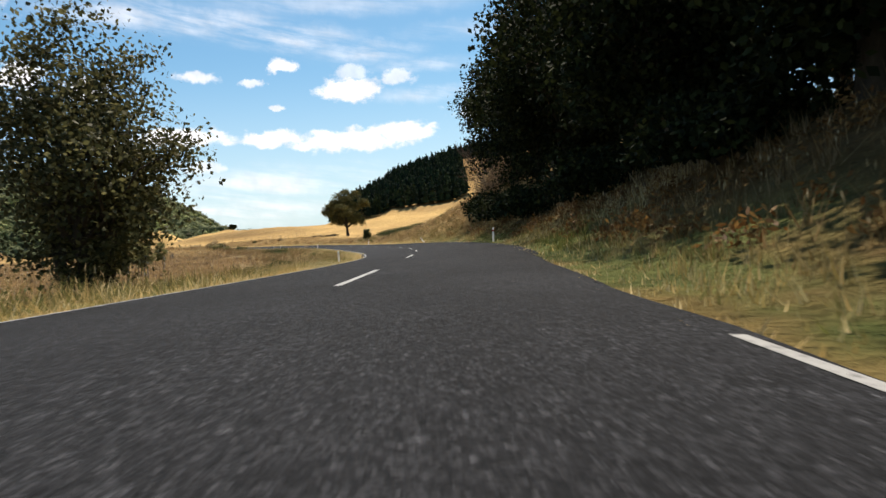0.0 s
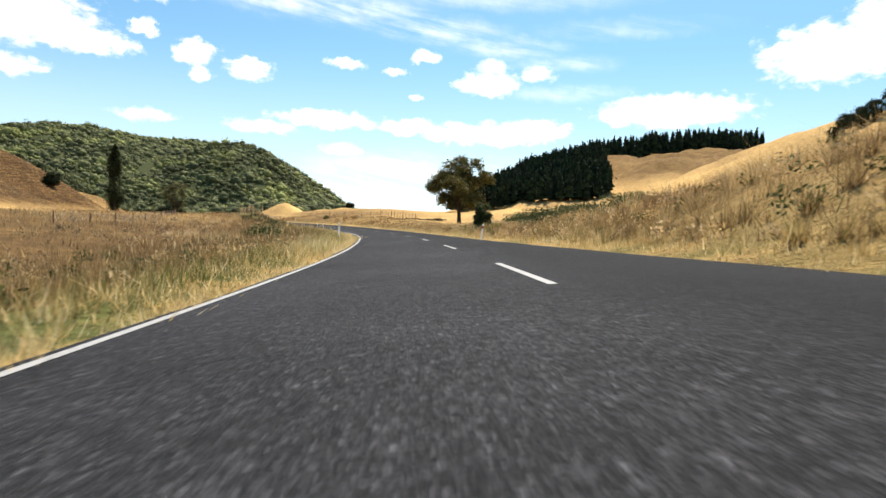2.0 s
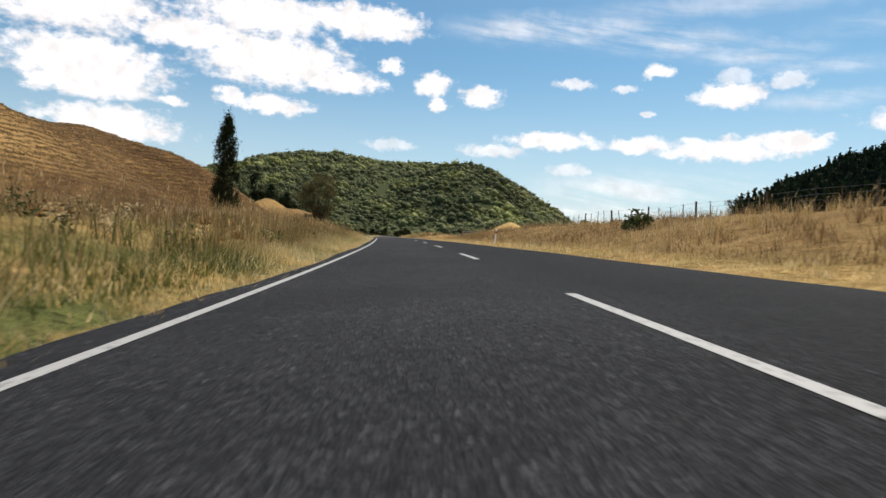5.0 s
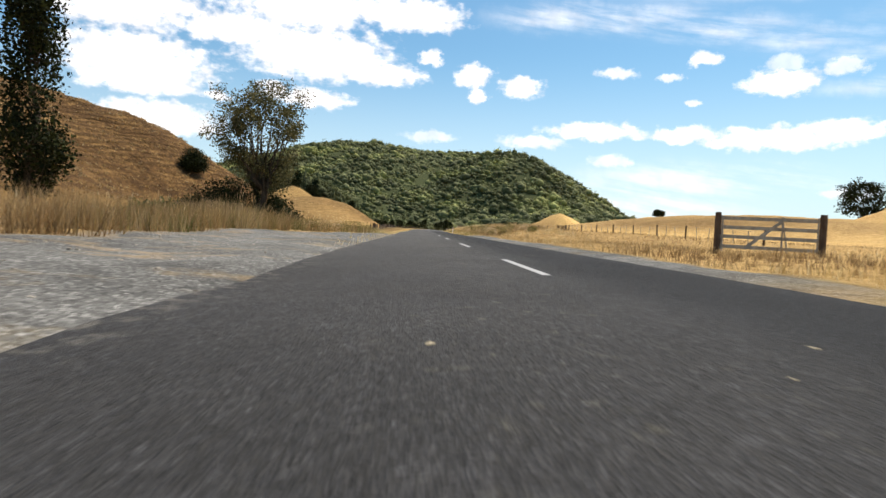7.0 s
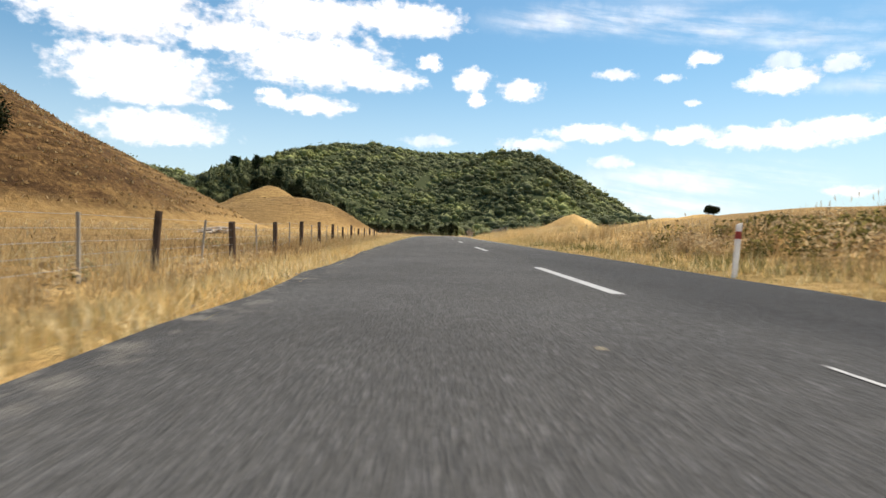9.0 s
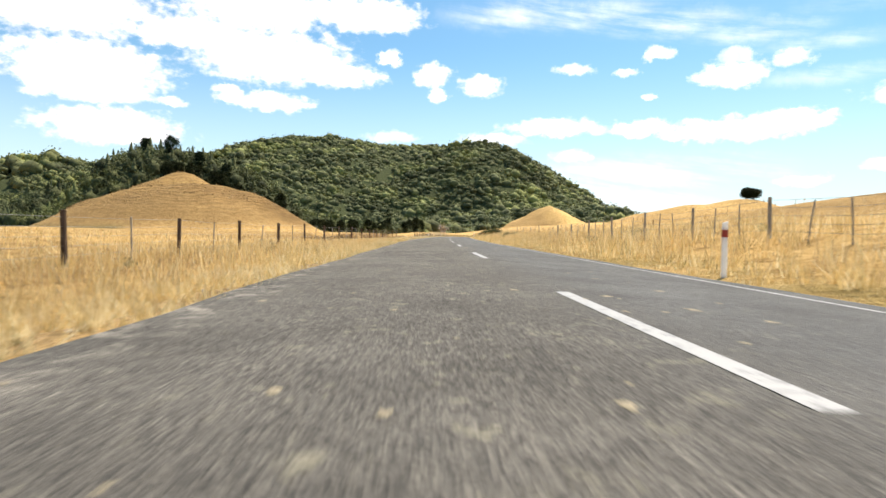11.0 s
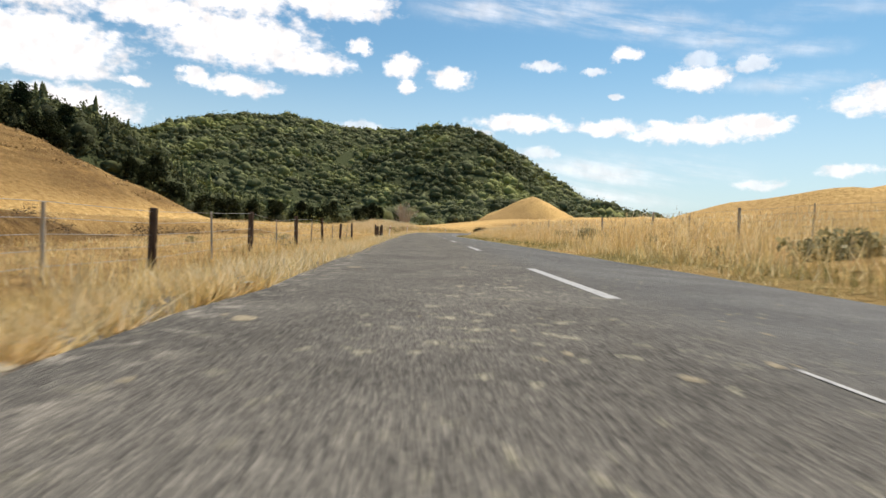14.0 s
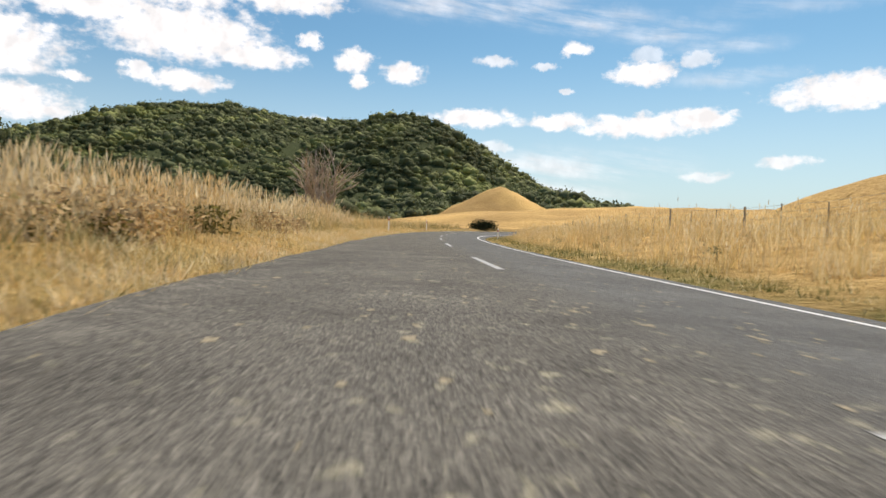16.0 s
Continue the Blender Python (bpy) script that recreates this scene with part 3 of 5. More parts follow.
def spread(lo, mid_lo, mid_hi, hi, step, n):
    a = np.geomspace(1, 1 + abs(lo - mid_lo), n)[::-1] - 1
    b = np.geomspace(1, 1 + abs(hi - mid_hi), n) - 1
    return np.concatenate([mid_lo - a[:-1], np.arange(mid_lo, mid_hi, step), mid_hi + b])


fx, fy = np.meshgrid(spread(-4200, -620, 260, 4200, 3.4, 34), spread(-3000, -20, 1150, 4600, 3.4, 34), indexing="ij")
far_faces = grid_faces(*fx.shape)
fs, ff, _ = from_xy(fx, fy)
inside = (np.abs(ff) < 27) & (fs > -95) & (fs < 592)
far_faces = far_faces[~inside[far_faces].all(1)]
ax_, ay_ = np.concatenate([gx, fx.ravel()]), np.concatenate([gy, fy.ravel()])
az_, wooded_, grass_, s_, far_ = land(ax_, ay_)
n_strip = len(gx)
sunk = np.zeros(len(ax_))
sunk[n_strip:] = np.where((np.abs(ff) < 33) & (fs > -98) & (fs < 595), -0.35, 0)
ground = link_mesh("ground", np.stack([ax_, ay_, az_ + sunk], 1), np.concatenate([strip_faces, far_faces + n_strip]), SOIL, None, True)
tagged(ground, "dry straw-coloured paddocks and grassy hills", "ground", kind="structure")
a_ = np.abs(far_)
set_attr(ground, "wood", wooded_)
set_attr(ground, "slope", smooth(3, 10, grass_) * (0.9 * np.maximum(smooth(420, 330, ay_) * smooth(-60, -110, ax_), 0.4 * smooth(-270, -300, ax_) * smooth(560, 520, ay_))))
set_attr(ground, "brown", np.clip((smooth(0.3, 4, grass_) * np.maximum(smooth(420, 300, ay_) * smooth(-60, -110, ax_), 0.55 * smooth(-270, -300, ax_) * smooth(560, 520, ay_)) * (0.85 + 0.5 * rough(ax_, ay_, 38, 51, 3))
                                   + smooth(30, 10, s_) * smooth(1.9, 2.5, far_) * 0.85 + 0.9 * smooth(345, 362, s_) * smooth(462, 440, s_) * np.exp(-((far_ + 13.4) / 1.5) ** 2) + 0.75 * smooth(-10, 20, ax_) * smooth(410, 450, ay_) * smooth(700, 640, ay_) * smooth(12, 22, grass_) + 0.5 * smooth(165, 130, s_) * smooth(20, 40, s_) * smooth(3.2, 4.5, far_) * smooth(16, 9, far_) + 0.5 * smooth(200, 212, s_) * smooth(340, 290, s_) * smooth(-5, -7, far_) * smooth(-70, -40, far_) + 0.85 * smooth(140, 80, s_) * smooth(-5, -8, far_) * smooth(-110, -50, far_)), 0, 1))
set_attr(ground, "green", np.where(far_ < 0, smooth(170, 120, s_) * smooth(11, 4.5, a_), (0.35 + 0.65 * smooth(14, 4, s_)) * smooth(120, 60, s_) * smooth(6.0 + 3 * smooth(10, 30, s_), 3.6, a_)) * smooth(2.4, 2.9, a_) * 0.9
         + (0.4 + 0.4 * smooth(380, 430, s_) * smooth(0, 1, far_)) * smooth(2.4, 2.9, a_) * smooth(5, 3.2, a_) + smooth(8, -4, s_) * smooth(1.8, 2.1, far_) * smooth(3.4, 2.6, far_))
set_attr(ground, "gravel", np.where(far_ < 0, smooth(0.5, -0.3, a_ - np.interp(s_, [184, 190, 193, 196.5, 201], [7.1, 4.8, 3.7, 3.0, 2.6])) * smooth(149, 156, s_) * smooth(207, 200, s_) + 0.95 * smooth(3.1, 2.75, a_) * smooth(285, 325, s_) * smooth(430, 400, s_),
                                   smooth(4.3, 3.7, a_) * smooth(160, 168, s_) * smooth(212, 204, s_)) * smooth(0.6, 0.9, a_))


def ground_z(x, y):
    return land(np.atleast_1d(x), np.atleast_1d(y))[0]


# road
LEFT_EDGE, RIGHT_EDGE = -2.42, 2.4
road_lat = np.array([LEFT_EDGE - 0.22, LEFT_EDGE, -2.1, -1.9, -1.6, -1.25, -0.9, -0.6, -0.3, 0.0, 0.3, 0.6, 1.25, 1.9, RIGHT_EDGE, RIGHT_EDGE + 0.22])
road_s = np.arange(-100.0, 640.0, 1.0)
rs, rl = np.meshgrid(road_s, road_lat, indexing="ij")
ragged = rough(rs * 1.0, rl * 0, 1.7, 9, 3) * 0.07
rl = rl + np.where(np.abs(rl) > 2.3, np.sign(rl) * ragged, 0)
narrow = 0.32 * smooth(203, 212, rs) + 0.12 * smooth(270, 340, rs) + 0.2 * smooth(66, 52, rs) - 0.17 * smooth(405, 430, rs) - 0.23 * smooth(464, 472, rs) + 0.3 * smooth(172, 186, rs) * smooth(206, 198, rs) + 0.15 * smooth(325, 340, rs) * smooth(405, 390, rs)
rl = np.where(rl < -1.0, -1.0 + (rl + 1.0) * (1 - narrow / 1.42), rl)
rl = rl + np.where(rl > 2.0, 0.28 * smooth(120, 60, rs) - 0.75 * smooth(-10, -24, rs) - 0.15 * smooth(200, 230, rs), 0)
rx_, ry_ = on_road(rs.ravel(), rl.ravel())
rz_ = road_z(rs.ravel(), rl.ravel()) - np.where(np.tile(np.arange(len(road_lat)) == 0, len(road_s)) | (np.tile(np.arange(len(road_lat)) == len(road_lat) - 1, len(road_s))), 0.09, 0)
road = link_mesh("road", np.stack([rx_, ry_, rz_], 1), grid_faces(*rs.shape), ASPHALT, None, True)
tagged(road, "dark grey chip-seal country road with worn wheel paths", "road", kind="structure")
lat_, along = rl.ravel(), rs.ravel()
far_lane = smooth(-0.2, 1.0, lat_)
set_attr(road, "old", 0.25 * (1 - 0.7 * far_lane * smooth(260, 225, along)) * smooth(140, 175, along) + 0.75 * smooth(225, 320, along))
set_attr(road, "spill", np.exp(-((lat_ + 0.7) / 0.55) ** 2) * (0.5 * smooth(150, 175, along) * smooth(200, 185, along) + smooth(270, 310, along))
         + 0.45 * smooth(280, 320, along) * smooth(2.4, 0.5, lat_))
set_attr(road, "crumble", smooth(0.34 + 0.2 * smooth(415, 430, along), 0.1, lat_ - LEFT_EDGE - narrow.ravel()) * (0.3 + 0.7 * smooth(200, 300, along)) * (1 - 0.55 * smooth(420, 445, along)) * smooth(140, 160, along))
set_attr(road, "track", np.maximum(smooth(-0.45, 0.6, lat_) * 0.9 * smooth(200, 280, along), 0.36 * (1 - 0.65 * far_lane) * smooth(150, 185, along) * smooth(285, 262, along)))


# shade at the start put into the colour; the far lane and bend darker too
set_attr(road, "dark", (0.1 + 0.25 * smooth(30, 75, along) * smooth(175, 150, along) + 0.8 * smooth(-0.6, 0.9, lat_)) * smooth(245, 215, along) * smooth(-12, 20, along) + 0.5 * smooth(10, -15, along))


def ribbon(s0, s1, lat, wide, lift=0.0025):
    n = max(2, int((s1 - s0) / 0.8) + 1)
    s = np.linspace(s0, s1, n)
    e = np.array([-wide / 2, wide / 2])
    ss, ll = np.meshgrid(s, lat + e, indexing="ij")
    x, y = on_road(ss.ravel(), ll.ravel())
    return np.stack([x, y, road_z(ss.ravel(), ll.ravel()) + lift], 1), grid_faces(n, 2)


def marking(name, s0, s1, lat, wide, label, mat=PAINT):
    v, f = ribbon(s0, s1, lat, wide)
    ob = link_mesh(name, v, f, mat, None)
    return tagged(ob, label, "road marking", "painted lines on the road", "structure")


for k in range(-9, 76):
    marking("centre_dash", k * 7.8, k * 7.8 + 2.62, 0.0, 0.066 if k < 14 else 0.085, "white centre line dash painted on the asphalt")
marking("left_edge_line", -100, 60, -2.15, 0.06, "white edge line beside the grass verge")
marking("left_edge_line", 60, 152, -2.15, 0.08, "white edge line beside the grass verge")
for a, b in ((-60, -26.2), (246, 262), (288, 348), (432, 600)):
    marking("right_edge_line", a, b, 1.93 if a > 0 else 1.86, 0.085 if a > 400 else 0.055, "thin white edge line along the far lane", BRIGHT_PAINT if a > 400 else PAINT)
for s in (223.95, 403.55):
    marking("faded_dash", s, s + 0.32, -0.04, 0.018, "thin worn remnant of an older white line")
marking("left_edge_line", 525, 600, -2.15, 0.08, "white edge line round the bend")

# ---- building blocks ----


class Heap:
    """Gathers many small pieces for one mesh."""

    def __init__(self):
        self.v, self.f, self.n = [], [], 0

    def add(self, v, f):
        self.v.append(np.asarray(v, np.float32))
        self.f.append(np.asarray(f, np.int32) + self.n)
        self.n += len(v)

    def link(self, name, mat, parent=None, soft=False):
        return link_mesh(name, np.concatenate(self.v), np.concatenate(self.f), mat, parent, soft)


def thing(name, x, y, z, label, category, group="", kind=""):
    root = new(name)
    root.empty_display_size = 0.2
    root.location = (x, y, z)
    return tagged(root, label, category, group, kind)


def tube(points, radii, sides=6):
    """A tapering limb along points, as quads."""
    p = np.asarray(points, float)
    r = np.asarray(radii, float)
    t = np.gradient(p, axis=0)
    t /= np.linalg.norm(t, axis=1)[:, None] + 1e-9
    ref = np.where(np.abs(t[:, 2:3]) > 0.9, [[1.0, 0, 0]], [[0, 0, 1.0]])
    u = np.cross(t, ref)
    u /= np.linalg.norm(u, axis=1)[:, None] + 1e-9
    w = np.cross(t, u)
    a = np.arange(sides) * 2 * math.pi / sides
    ring = p[:, None] + r[:, None, None] * (u[:, None] * np.cos(a)[None, :, None] + w[:, None] * np.sin(a)[None, :, None])
    i = np.arange(len(p) - 1)[:, None] * sides + np.arange(sides)[None]
    j = np.arange(len(p) - 1)[:, None] * sides + (np.arange(sides)[None] + 1) % sides
    f = np.stack([i, j, j + sides, i + sides], -1).reshape(-1, 4)
    return ring.reshape(-1, 3), f


def limb(a, b, ra, rb, rng, bend=0.12, n=6, sides=6):
    a, b = np.asarray(a, float), np.asarray(b, float)
    t = np.linspace(0, 1, n)[:, None]
    path = a + (b - a) * t
    size = np.linalg.norm(b - a)
    off = rng.normal(0, bend * size, 3)
    path = path + off * np.sin(t * math.pi) * 0.6 + rng.normal(0, 0.02 * size, (n, 3)) * np.sin(t * math.pi)
    return tube(path, np.linspace(ra, rb, n), sides)


def leaf_quads(at, size, rng, flat=0.0, long=1.5):
    """Leaves with random turns: four corners each."""
    n = len(at)
    u = rng.normal(size=(n, 3))
    u /= np.linalg.norm(u, axis=1)[:, None]
    w = np.cross(u, rng.normal(size=(n, 3)))
    w[:, 2] *= 1 - flat
    w /= np.linalg.norm(w, axis=1)[:, None] + 1e-9
    s = (size * rng.uniform(0.6, 1.4, n))[:, None]
    a, b = u * s * long * 0.5, w * s * 0.5
    v = np.stack([at - a, at + b * 0.9, at + a, at - b], 1).reshape(-1, 3)
    return v, np.arange(4 * n).reshape(-1, 4)


def broad_tree(name, x, y, height, crown, mat, label, category="tree", trunk_r=0.2, clumps=90, leaves=70, leaf=0.16,
               low=0.2, seed=1, wood=TRUNK, stems=1, shape=0.75, clump_r=None, group="", shift=(0, 0), hollow=0.45, boughs=()):
    """A broadleaf tree: tapering stems with limbs, and a crown of leafy clumps with gaps."""
    rng = np.random.default_rng(seed)
    z = float(ground_z(x, y)[0]) - 0.05
    root = thing(name, x, y, z, label, category, group)
    top = height
    base = height * low
    mid = np.array([shift[0], shift[1], (top + base) / 2])
    half = np.array([crown, crown, (top - base) / 2])
    centre = []
    while len(centre) < clumps:
        d = rng.normal(size=3)
        d /= np.linalg.norm(d)
        r = rng.uniform(hollow, 1.0) ** 0.6
        p = d * r
        if p[2] < 0 and math.hypot(p[0], p[1]) > shape + 0.25 * rng.random():
            continue
        a = math.atan2(p[1], p[0])
        lobes = 1 + 0.13 * math.sin(3 * a + seed) + 0.1 * math.sin(5 * a + 2.0 * seed + 4 * p[2]) + 0.08 * math.sin(6 * p[2] + seed)
        if boughs:              # the crown is several masses of leaves, each at its own place
            bx, by, bz, br, bh = boughs[len(centre) % len(boughs)]
            centre.append(np.array([bx, by, bz]) + p * [br, br, bh])
            continue
        centre.append(mid + p * half * [lobes, lobes, 0.5 + 0.5 * lobes] * rng.uniform(0.86, 1.08))
    centre = np.array(centre)
    heap = Heap()
    cr = clump_r or crown * 0.2
    for s in range(stems):
        a = s * 2 * math.pi / stems + seed
        foot = np.array([math.cos(a), math.sin(a), 0]) * (trunk_r * 1.2 if stems > 1 else 0)
        fork = np.array([foot[0] * 3 + shift[0] * 0.5, foot[1] * 3 + shift[1] * 0.5, max(base * 1.25, height * 0.24)])
        heap.add(*limb(foot - [0, 0, 0.15], fork, trunk_r * (1 if stems == 1 else 0.7), trunk_r * 0.62, rng, 0.05, 6, 8))
        for c in centre[s::stems][:: max(1, len(centre) // (stems * 18))]:
            q = fork + (c - fork) * rng.uniform(0.35, 0.5)
            heap.add(*limb(fork, q, trunk_r * 0.34, trunk_r * 0.18, rng, 0.1, 5, 5))
            heap.add(*limb(q, c, trunk_r * 0.18, trunk_r * 0.04, rng, 0.14, 5, 4))
    heap.link("trunk", wood, root, True)
    at = np.concatenate([c + rng.normal(0, 1, (leaves, 3)).clip(-1.8, 1.8) * cr * np.array([0.62, 0.62, 0.45]) * rng.uniform(0.7, 1.25) for c in centre])
    v, f = leaf_quads(at, leaf, rng)
    link_mesh("crown", v, f, mat, root)
    return root


def bush(name, x, y, height, wide, mat, label, seed=1, leaf=0.1, clumps=30, leaves=60, category="bush", group="", deep=None):
    """A low shrub: short stems and leafy clumps that reach the ground."""
    rng = np.random.default_rng(seed)
    z = float(ground_z(x, y)[0]) - 0.04
    root = thing(name, x, y, z, label, category, group)
    stems, centre = Heap(), []
    for i in range(clumps):
        a, r = rng.uniform(0, 2 * math.pi), math.sqrt(rng.random())
        h = height * (1 - 0.55 * r * r) * rng.uniform(0.25, 0.95)
        c = np.array([math.cos(a) * r * wide, math.sin(a) * r * (deep or wide), h])
        centre.append(c)
        if i % 3 == 0:
            stems.add(*limb((c[0] * 0.3, c[1] * 0.3, -0.05), c, 0.025, 0.006, rng, 0.1, 4, 4))
    stems.link("stem", TRUNK, root, True)
    at = np.concatenate([c + rng.normal(0, 1, (leaves, 3)).clip(-1.5, 1.5) * np.array([0.2, 0.2, 0.14]) * max(wide, height) for c in centre])
    at[:, 2] = np.maximum(at[:, 2], 0.02)
    v, f = leaf_quads(at, leaf, rng)
    link_mesh("leaf_mass", v, f, mat, root)
    return root


def at_road(s, lat):
    x, y = on_road(s, lat)
    return float(x), float(y)


# ---- trees and shrubs that stand alone ----
broad_tree("oak_tree", -21.2, 166.8, 10.2, 4.95, OAK_LEAF, "large olive-green spreading oak in the dry paddock", trunk_r=0.42, clumps=126, leaves=330,
           leaf=0.15, low=0.13, seed=4, shape=0.95, clump_r=0.8, hollow=0.3,
           boughs=((1.2, 0.4, 9.5, 2.4, 1.6), (-1.6, -0.6, 8.7, 2.1, 1.3), (-3.8, 0.6, 6.6, 1.6, 1.1), (3.5, 0.2, 7.2, 1.8, 1.5), (2.4, -1.2, 4.0, 2.1, 1.4), (-2.0, 0.8, 4.0, 1.8, 1.1),
                   (0.3, 3.2, 6.9, 2.2, 1.9), (0.2, -3.2, 6.6, 2.0, 1.6), (0.2, 0.0, 6.0, 2.4, 1.9)))
broad_tree("roadside_tree", -102.6, 212.3, 9.6, 3.0, WILLOW_LEAF, "dark open-crowned tree with a forked trunk beside the gravel", trunk_r=0.3, clumps=130,
           leaves=150, leaf=0.09, low=0.2, seed=9, stems=2, shape=0.8, clump_r=0.55, hollow=0.35)
for i, (x_, y_, h, w) in enumerate(((-104.3, 211.0, 3.3, 1.4), (-101.7, 212.8, 2.1, 1.2), (-106.0, 210.2, 2.0, 1.2))):
    bush("dark_bush", x_, y_, h, w, DARK_LEAF, "dense dark bush round the foot of the tree", 230 + i, 0.1, 60, 120, group="bushes at the tree's foot")
x_, y_ = at_road(-15.5, -6.6)
broad_tree("willow_tree", x_, y_, 6.3, 2.1, WILLOW_LEAF, "bushy grey-green willow on the grass verge", trunk_r=0.16, clumps=130, leaves=190, leaf=0.072, low=0.06,
           seed=3, stems=3, shape=0.9, clump_r=0.55, hollow=0.2)
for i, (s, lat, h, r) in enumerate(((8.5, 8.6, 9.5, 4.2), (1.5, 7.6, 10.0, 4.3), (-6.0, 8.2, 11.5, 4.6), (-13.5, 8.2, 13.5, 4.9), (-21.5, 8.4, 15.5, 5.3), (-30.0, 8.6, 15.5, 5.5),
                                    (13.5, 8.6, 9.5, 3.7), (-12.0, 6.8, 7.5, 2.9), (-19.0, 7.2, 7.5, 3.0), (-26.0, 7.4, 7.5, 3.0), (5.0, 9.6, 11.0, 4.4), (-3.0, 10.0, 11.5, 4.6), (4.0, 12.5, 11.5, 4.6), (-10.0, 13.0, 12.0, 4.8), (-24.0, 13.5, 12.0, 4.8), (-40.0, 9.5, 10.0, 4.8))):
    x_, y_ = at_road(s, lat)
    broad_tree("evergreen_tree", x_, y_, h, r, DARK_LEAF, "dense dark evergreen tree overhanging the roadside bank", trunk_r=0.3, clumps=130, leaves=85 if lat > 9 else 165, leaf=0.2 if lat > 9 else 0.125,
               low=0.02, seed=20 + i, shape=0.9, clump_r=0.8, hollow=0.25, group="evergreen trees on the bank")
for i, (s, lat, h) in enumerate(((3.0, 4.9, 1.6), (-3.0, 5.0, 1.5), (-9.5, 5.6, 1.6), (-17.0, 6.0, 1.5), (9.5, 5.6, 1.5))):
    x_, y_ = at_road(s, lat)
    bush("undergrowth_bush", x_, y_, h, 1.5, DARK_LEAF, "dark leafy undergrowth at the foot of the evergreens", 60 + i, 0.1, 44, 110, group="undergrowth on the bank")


def poplar(x, y, height, wide, label, seed):
    rng = np.random.default_rng(seed)
    root = thing("poplar_tree", x, y, float(ground_z(x, y)[0]) - 0.05, label, "tree")
    heap = Heap()
    heap.add(*limb((0, 0, -0.1), (0.1, 0, height * 0.92), 0.28, 0.03, rng, 0.01, 8, 8))
    at = []
    for i in range(150):
        t = rng.uniform(0.06, 1.0)
        r = wide * math.sin(min(1.0, t * 3.2) * math.pi / 2) * (1 - t ** 2.4) ** 0.7 * rng.uniform(0.35, 1.0)
        a = rng.uniform(0, 2 * math.pi)
        c = np.array([math.cos(a) * r, math.sin(a) * r, t * height])
        heap.add(*limb((0, 0, max(0.2, c[2] - r * 1.8)), c, 0.04, 0.008, rng, 0.05, 4, 4))
        at.append(c + rng.normal(0, 1, (85, 3)) * np.array([0.3, 0.3, 0.6]))
    heap.link("trunk", TRUNK, root, True)
    v, f = leaf_quads(np.concatenate(at), 0.17, rng)
    link_mesh("crown", v, f, DARK_LEAF, root)


poplar(-113.6, 203.6, 16.4, 2.3, "tall narrow dark green poplar by the paddock fence", 5)


def bare_tree(name, x, y, height, wide, mat, label, seed, branches=26, depth=3, thick=0.06):
    """A leafless tree: stems that fork into finer and finer twigs."""
    rng = np.random.default_rng(seed)
    root = thing(name, x, y, float(ground_z(x, y)[0]) - 0.05, label, "tree")
    heap, stems = Heap(), Heap()

    def grow(a, way, size, r, level):
        b = a + way * size
        (stems if level < 2 else heap).add(*limb(a, b, r, r * 0.5, rng, 0.08, 5, 5 if level < 2 else 4))
        if level < depth:
            for _ in range(4 if level else 3):
                t = rng.uniform(0.4, 1.0)
                w = way + rng.normal(0, 0.42, 3)
                w[2] += 0.12
                grow(a + (b - a) * t, w / np.linalg.norm(w), size * rng.uniform(0.42, 0.65), r * 0.5, level + 1)
    for i in range(branches):
        a = rng.uniform(0, 2 * math.pi)
        w = np.array([math.cos(a) * wide / height * rng.uniform(0.2, 1), math.sin(a) * wide / height * rng.uniform(0.2, 1), 1.0])
        grow(np.array([math.cos(a) * 0.15, math.sin(a) * 0.15, -0.05]), w / np.linalg.norm(w), height * rng.uniform(0.5, 0.75), thick, 1)
    stems.link("stem", mat, root, True)
    heap.link("twig_crown", mat, root, True)
    return root


x_, y_ = at_road(23.5, 10.2)
bare_tree("bare_tree", x_, y_, 4.7, 3.4, POST_WOOD, "leafless grey-brown tree on top of the bank", 31, 15, 4, 0.08)
for i, (s, lat, h, w) in enumerate(((19.5, 9.2, 2.4, 1.5), (16.0, 9.4, 2.6, 1.5), (22.0, 9.8, 1.9, 1.4))):
    x_, y_ = at_road(s, lat)
    bush("scrub_bush", x_, y_, h, w, SCRUB, "brown half-dead scrub on the grassy bank", 70 + i, 0.045, 70, 240, group="scrub on the bank")
bare_tree("dead_shrub", -261.6, 476.2, 4.0, 1.5, PALE_BARK, "pale dead multi-stemmed shrub above the tall grass", 37, 15, 3, 0.09)
for i, (s, lat, h, w) in enumerate(((47, 8.4, 0.5, 1.6), (51, 8.2, 0.6, 1.9), (55.5, 8.6, 0.5, 1.7), (43, 8.9, 0.5, 1.5), (59.5, 9.0, 0.4, 1.4))):
    x_, y_ = at_road(s, lat)
    bush("low_bush", x_, y_, h, w, GORSE, "low dark green scrub along the top of the bank", 80 + i, 0.045, 60, 260, group="low scrub on the bank")
broad_tree("young_tree", -8.9, 103.0, 1.75, 0.45, GORSE, "small dark green tree behind the roadside grass", trunk_r=0.05, clumps=60, leaves=130, leaf=0.06, low=0.04, seed=41, clump_r=0.17)
for i, (s, lat, h, w) in enumerate(((391.6, 5.1, 0.85, 0.9), (389.8, 5.3, 1.0, 1.0), (388.0, 5.7, 1.1, 1.0), (386.4, 6.1, 1.15, 1.0), (393.4, 4.8, 0.65, 0.7))):
    x_, y_ = at_road(s, lat)
    bush("gorse_bush", x_, y_, h, w, GORSE, "dark green gorse thicket at the road's edge", 90 + i, 0.03, 60, 320, group="gorse by the road")
x_, y_ = at_road(387.6, 4.6)
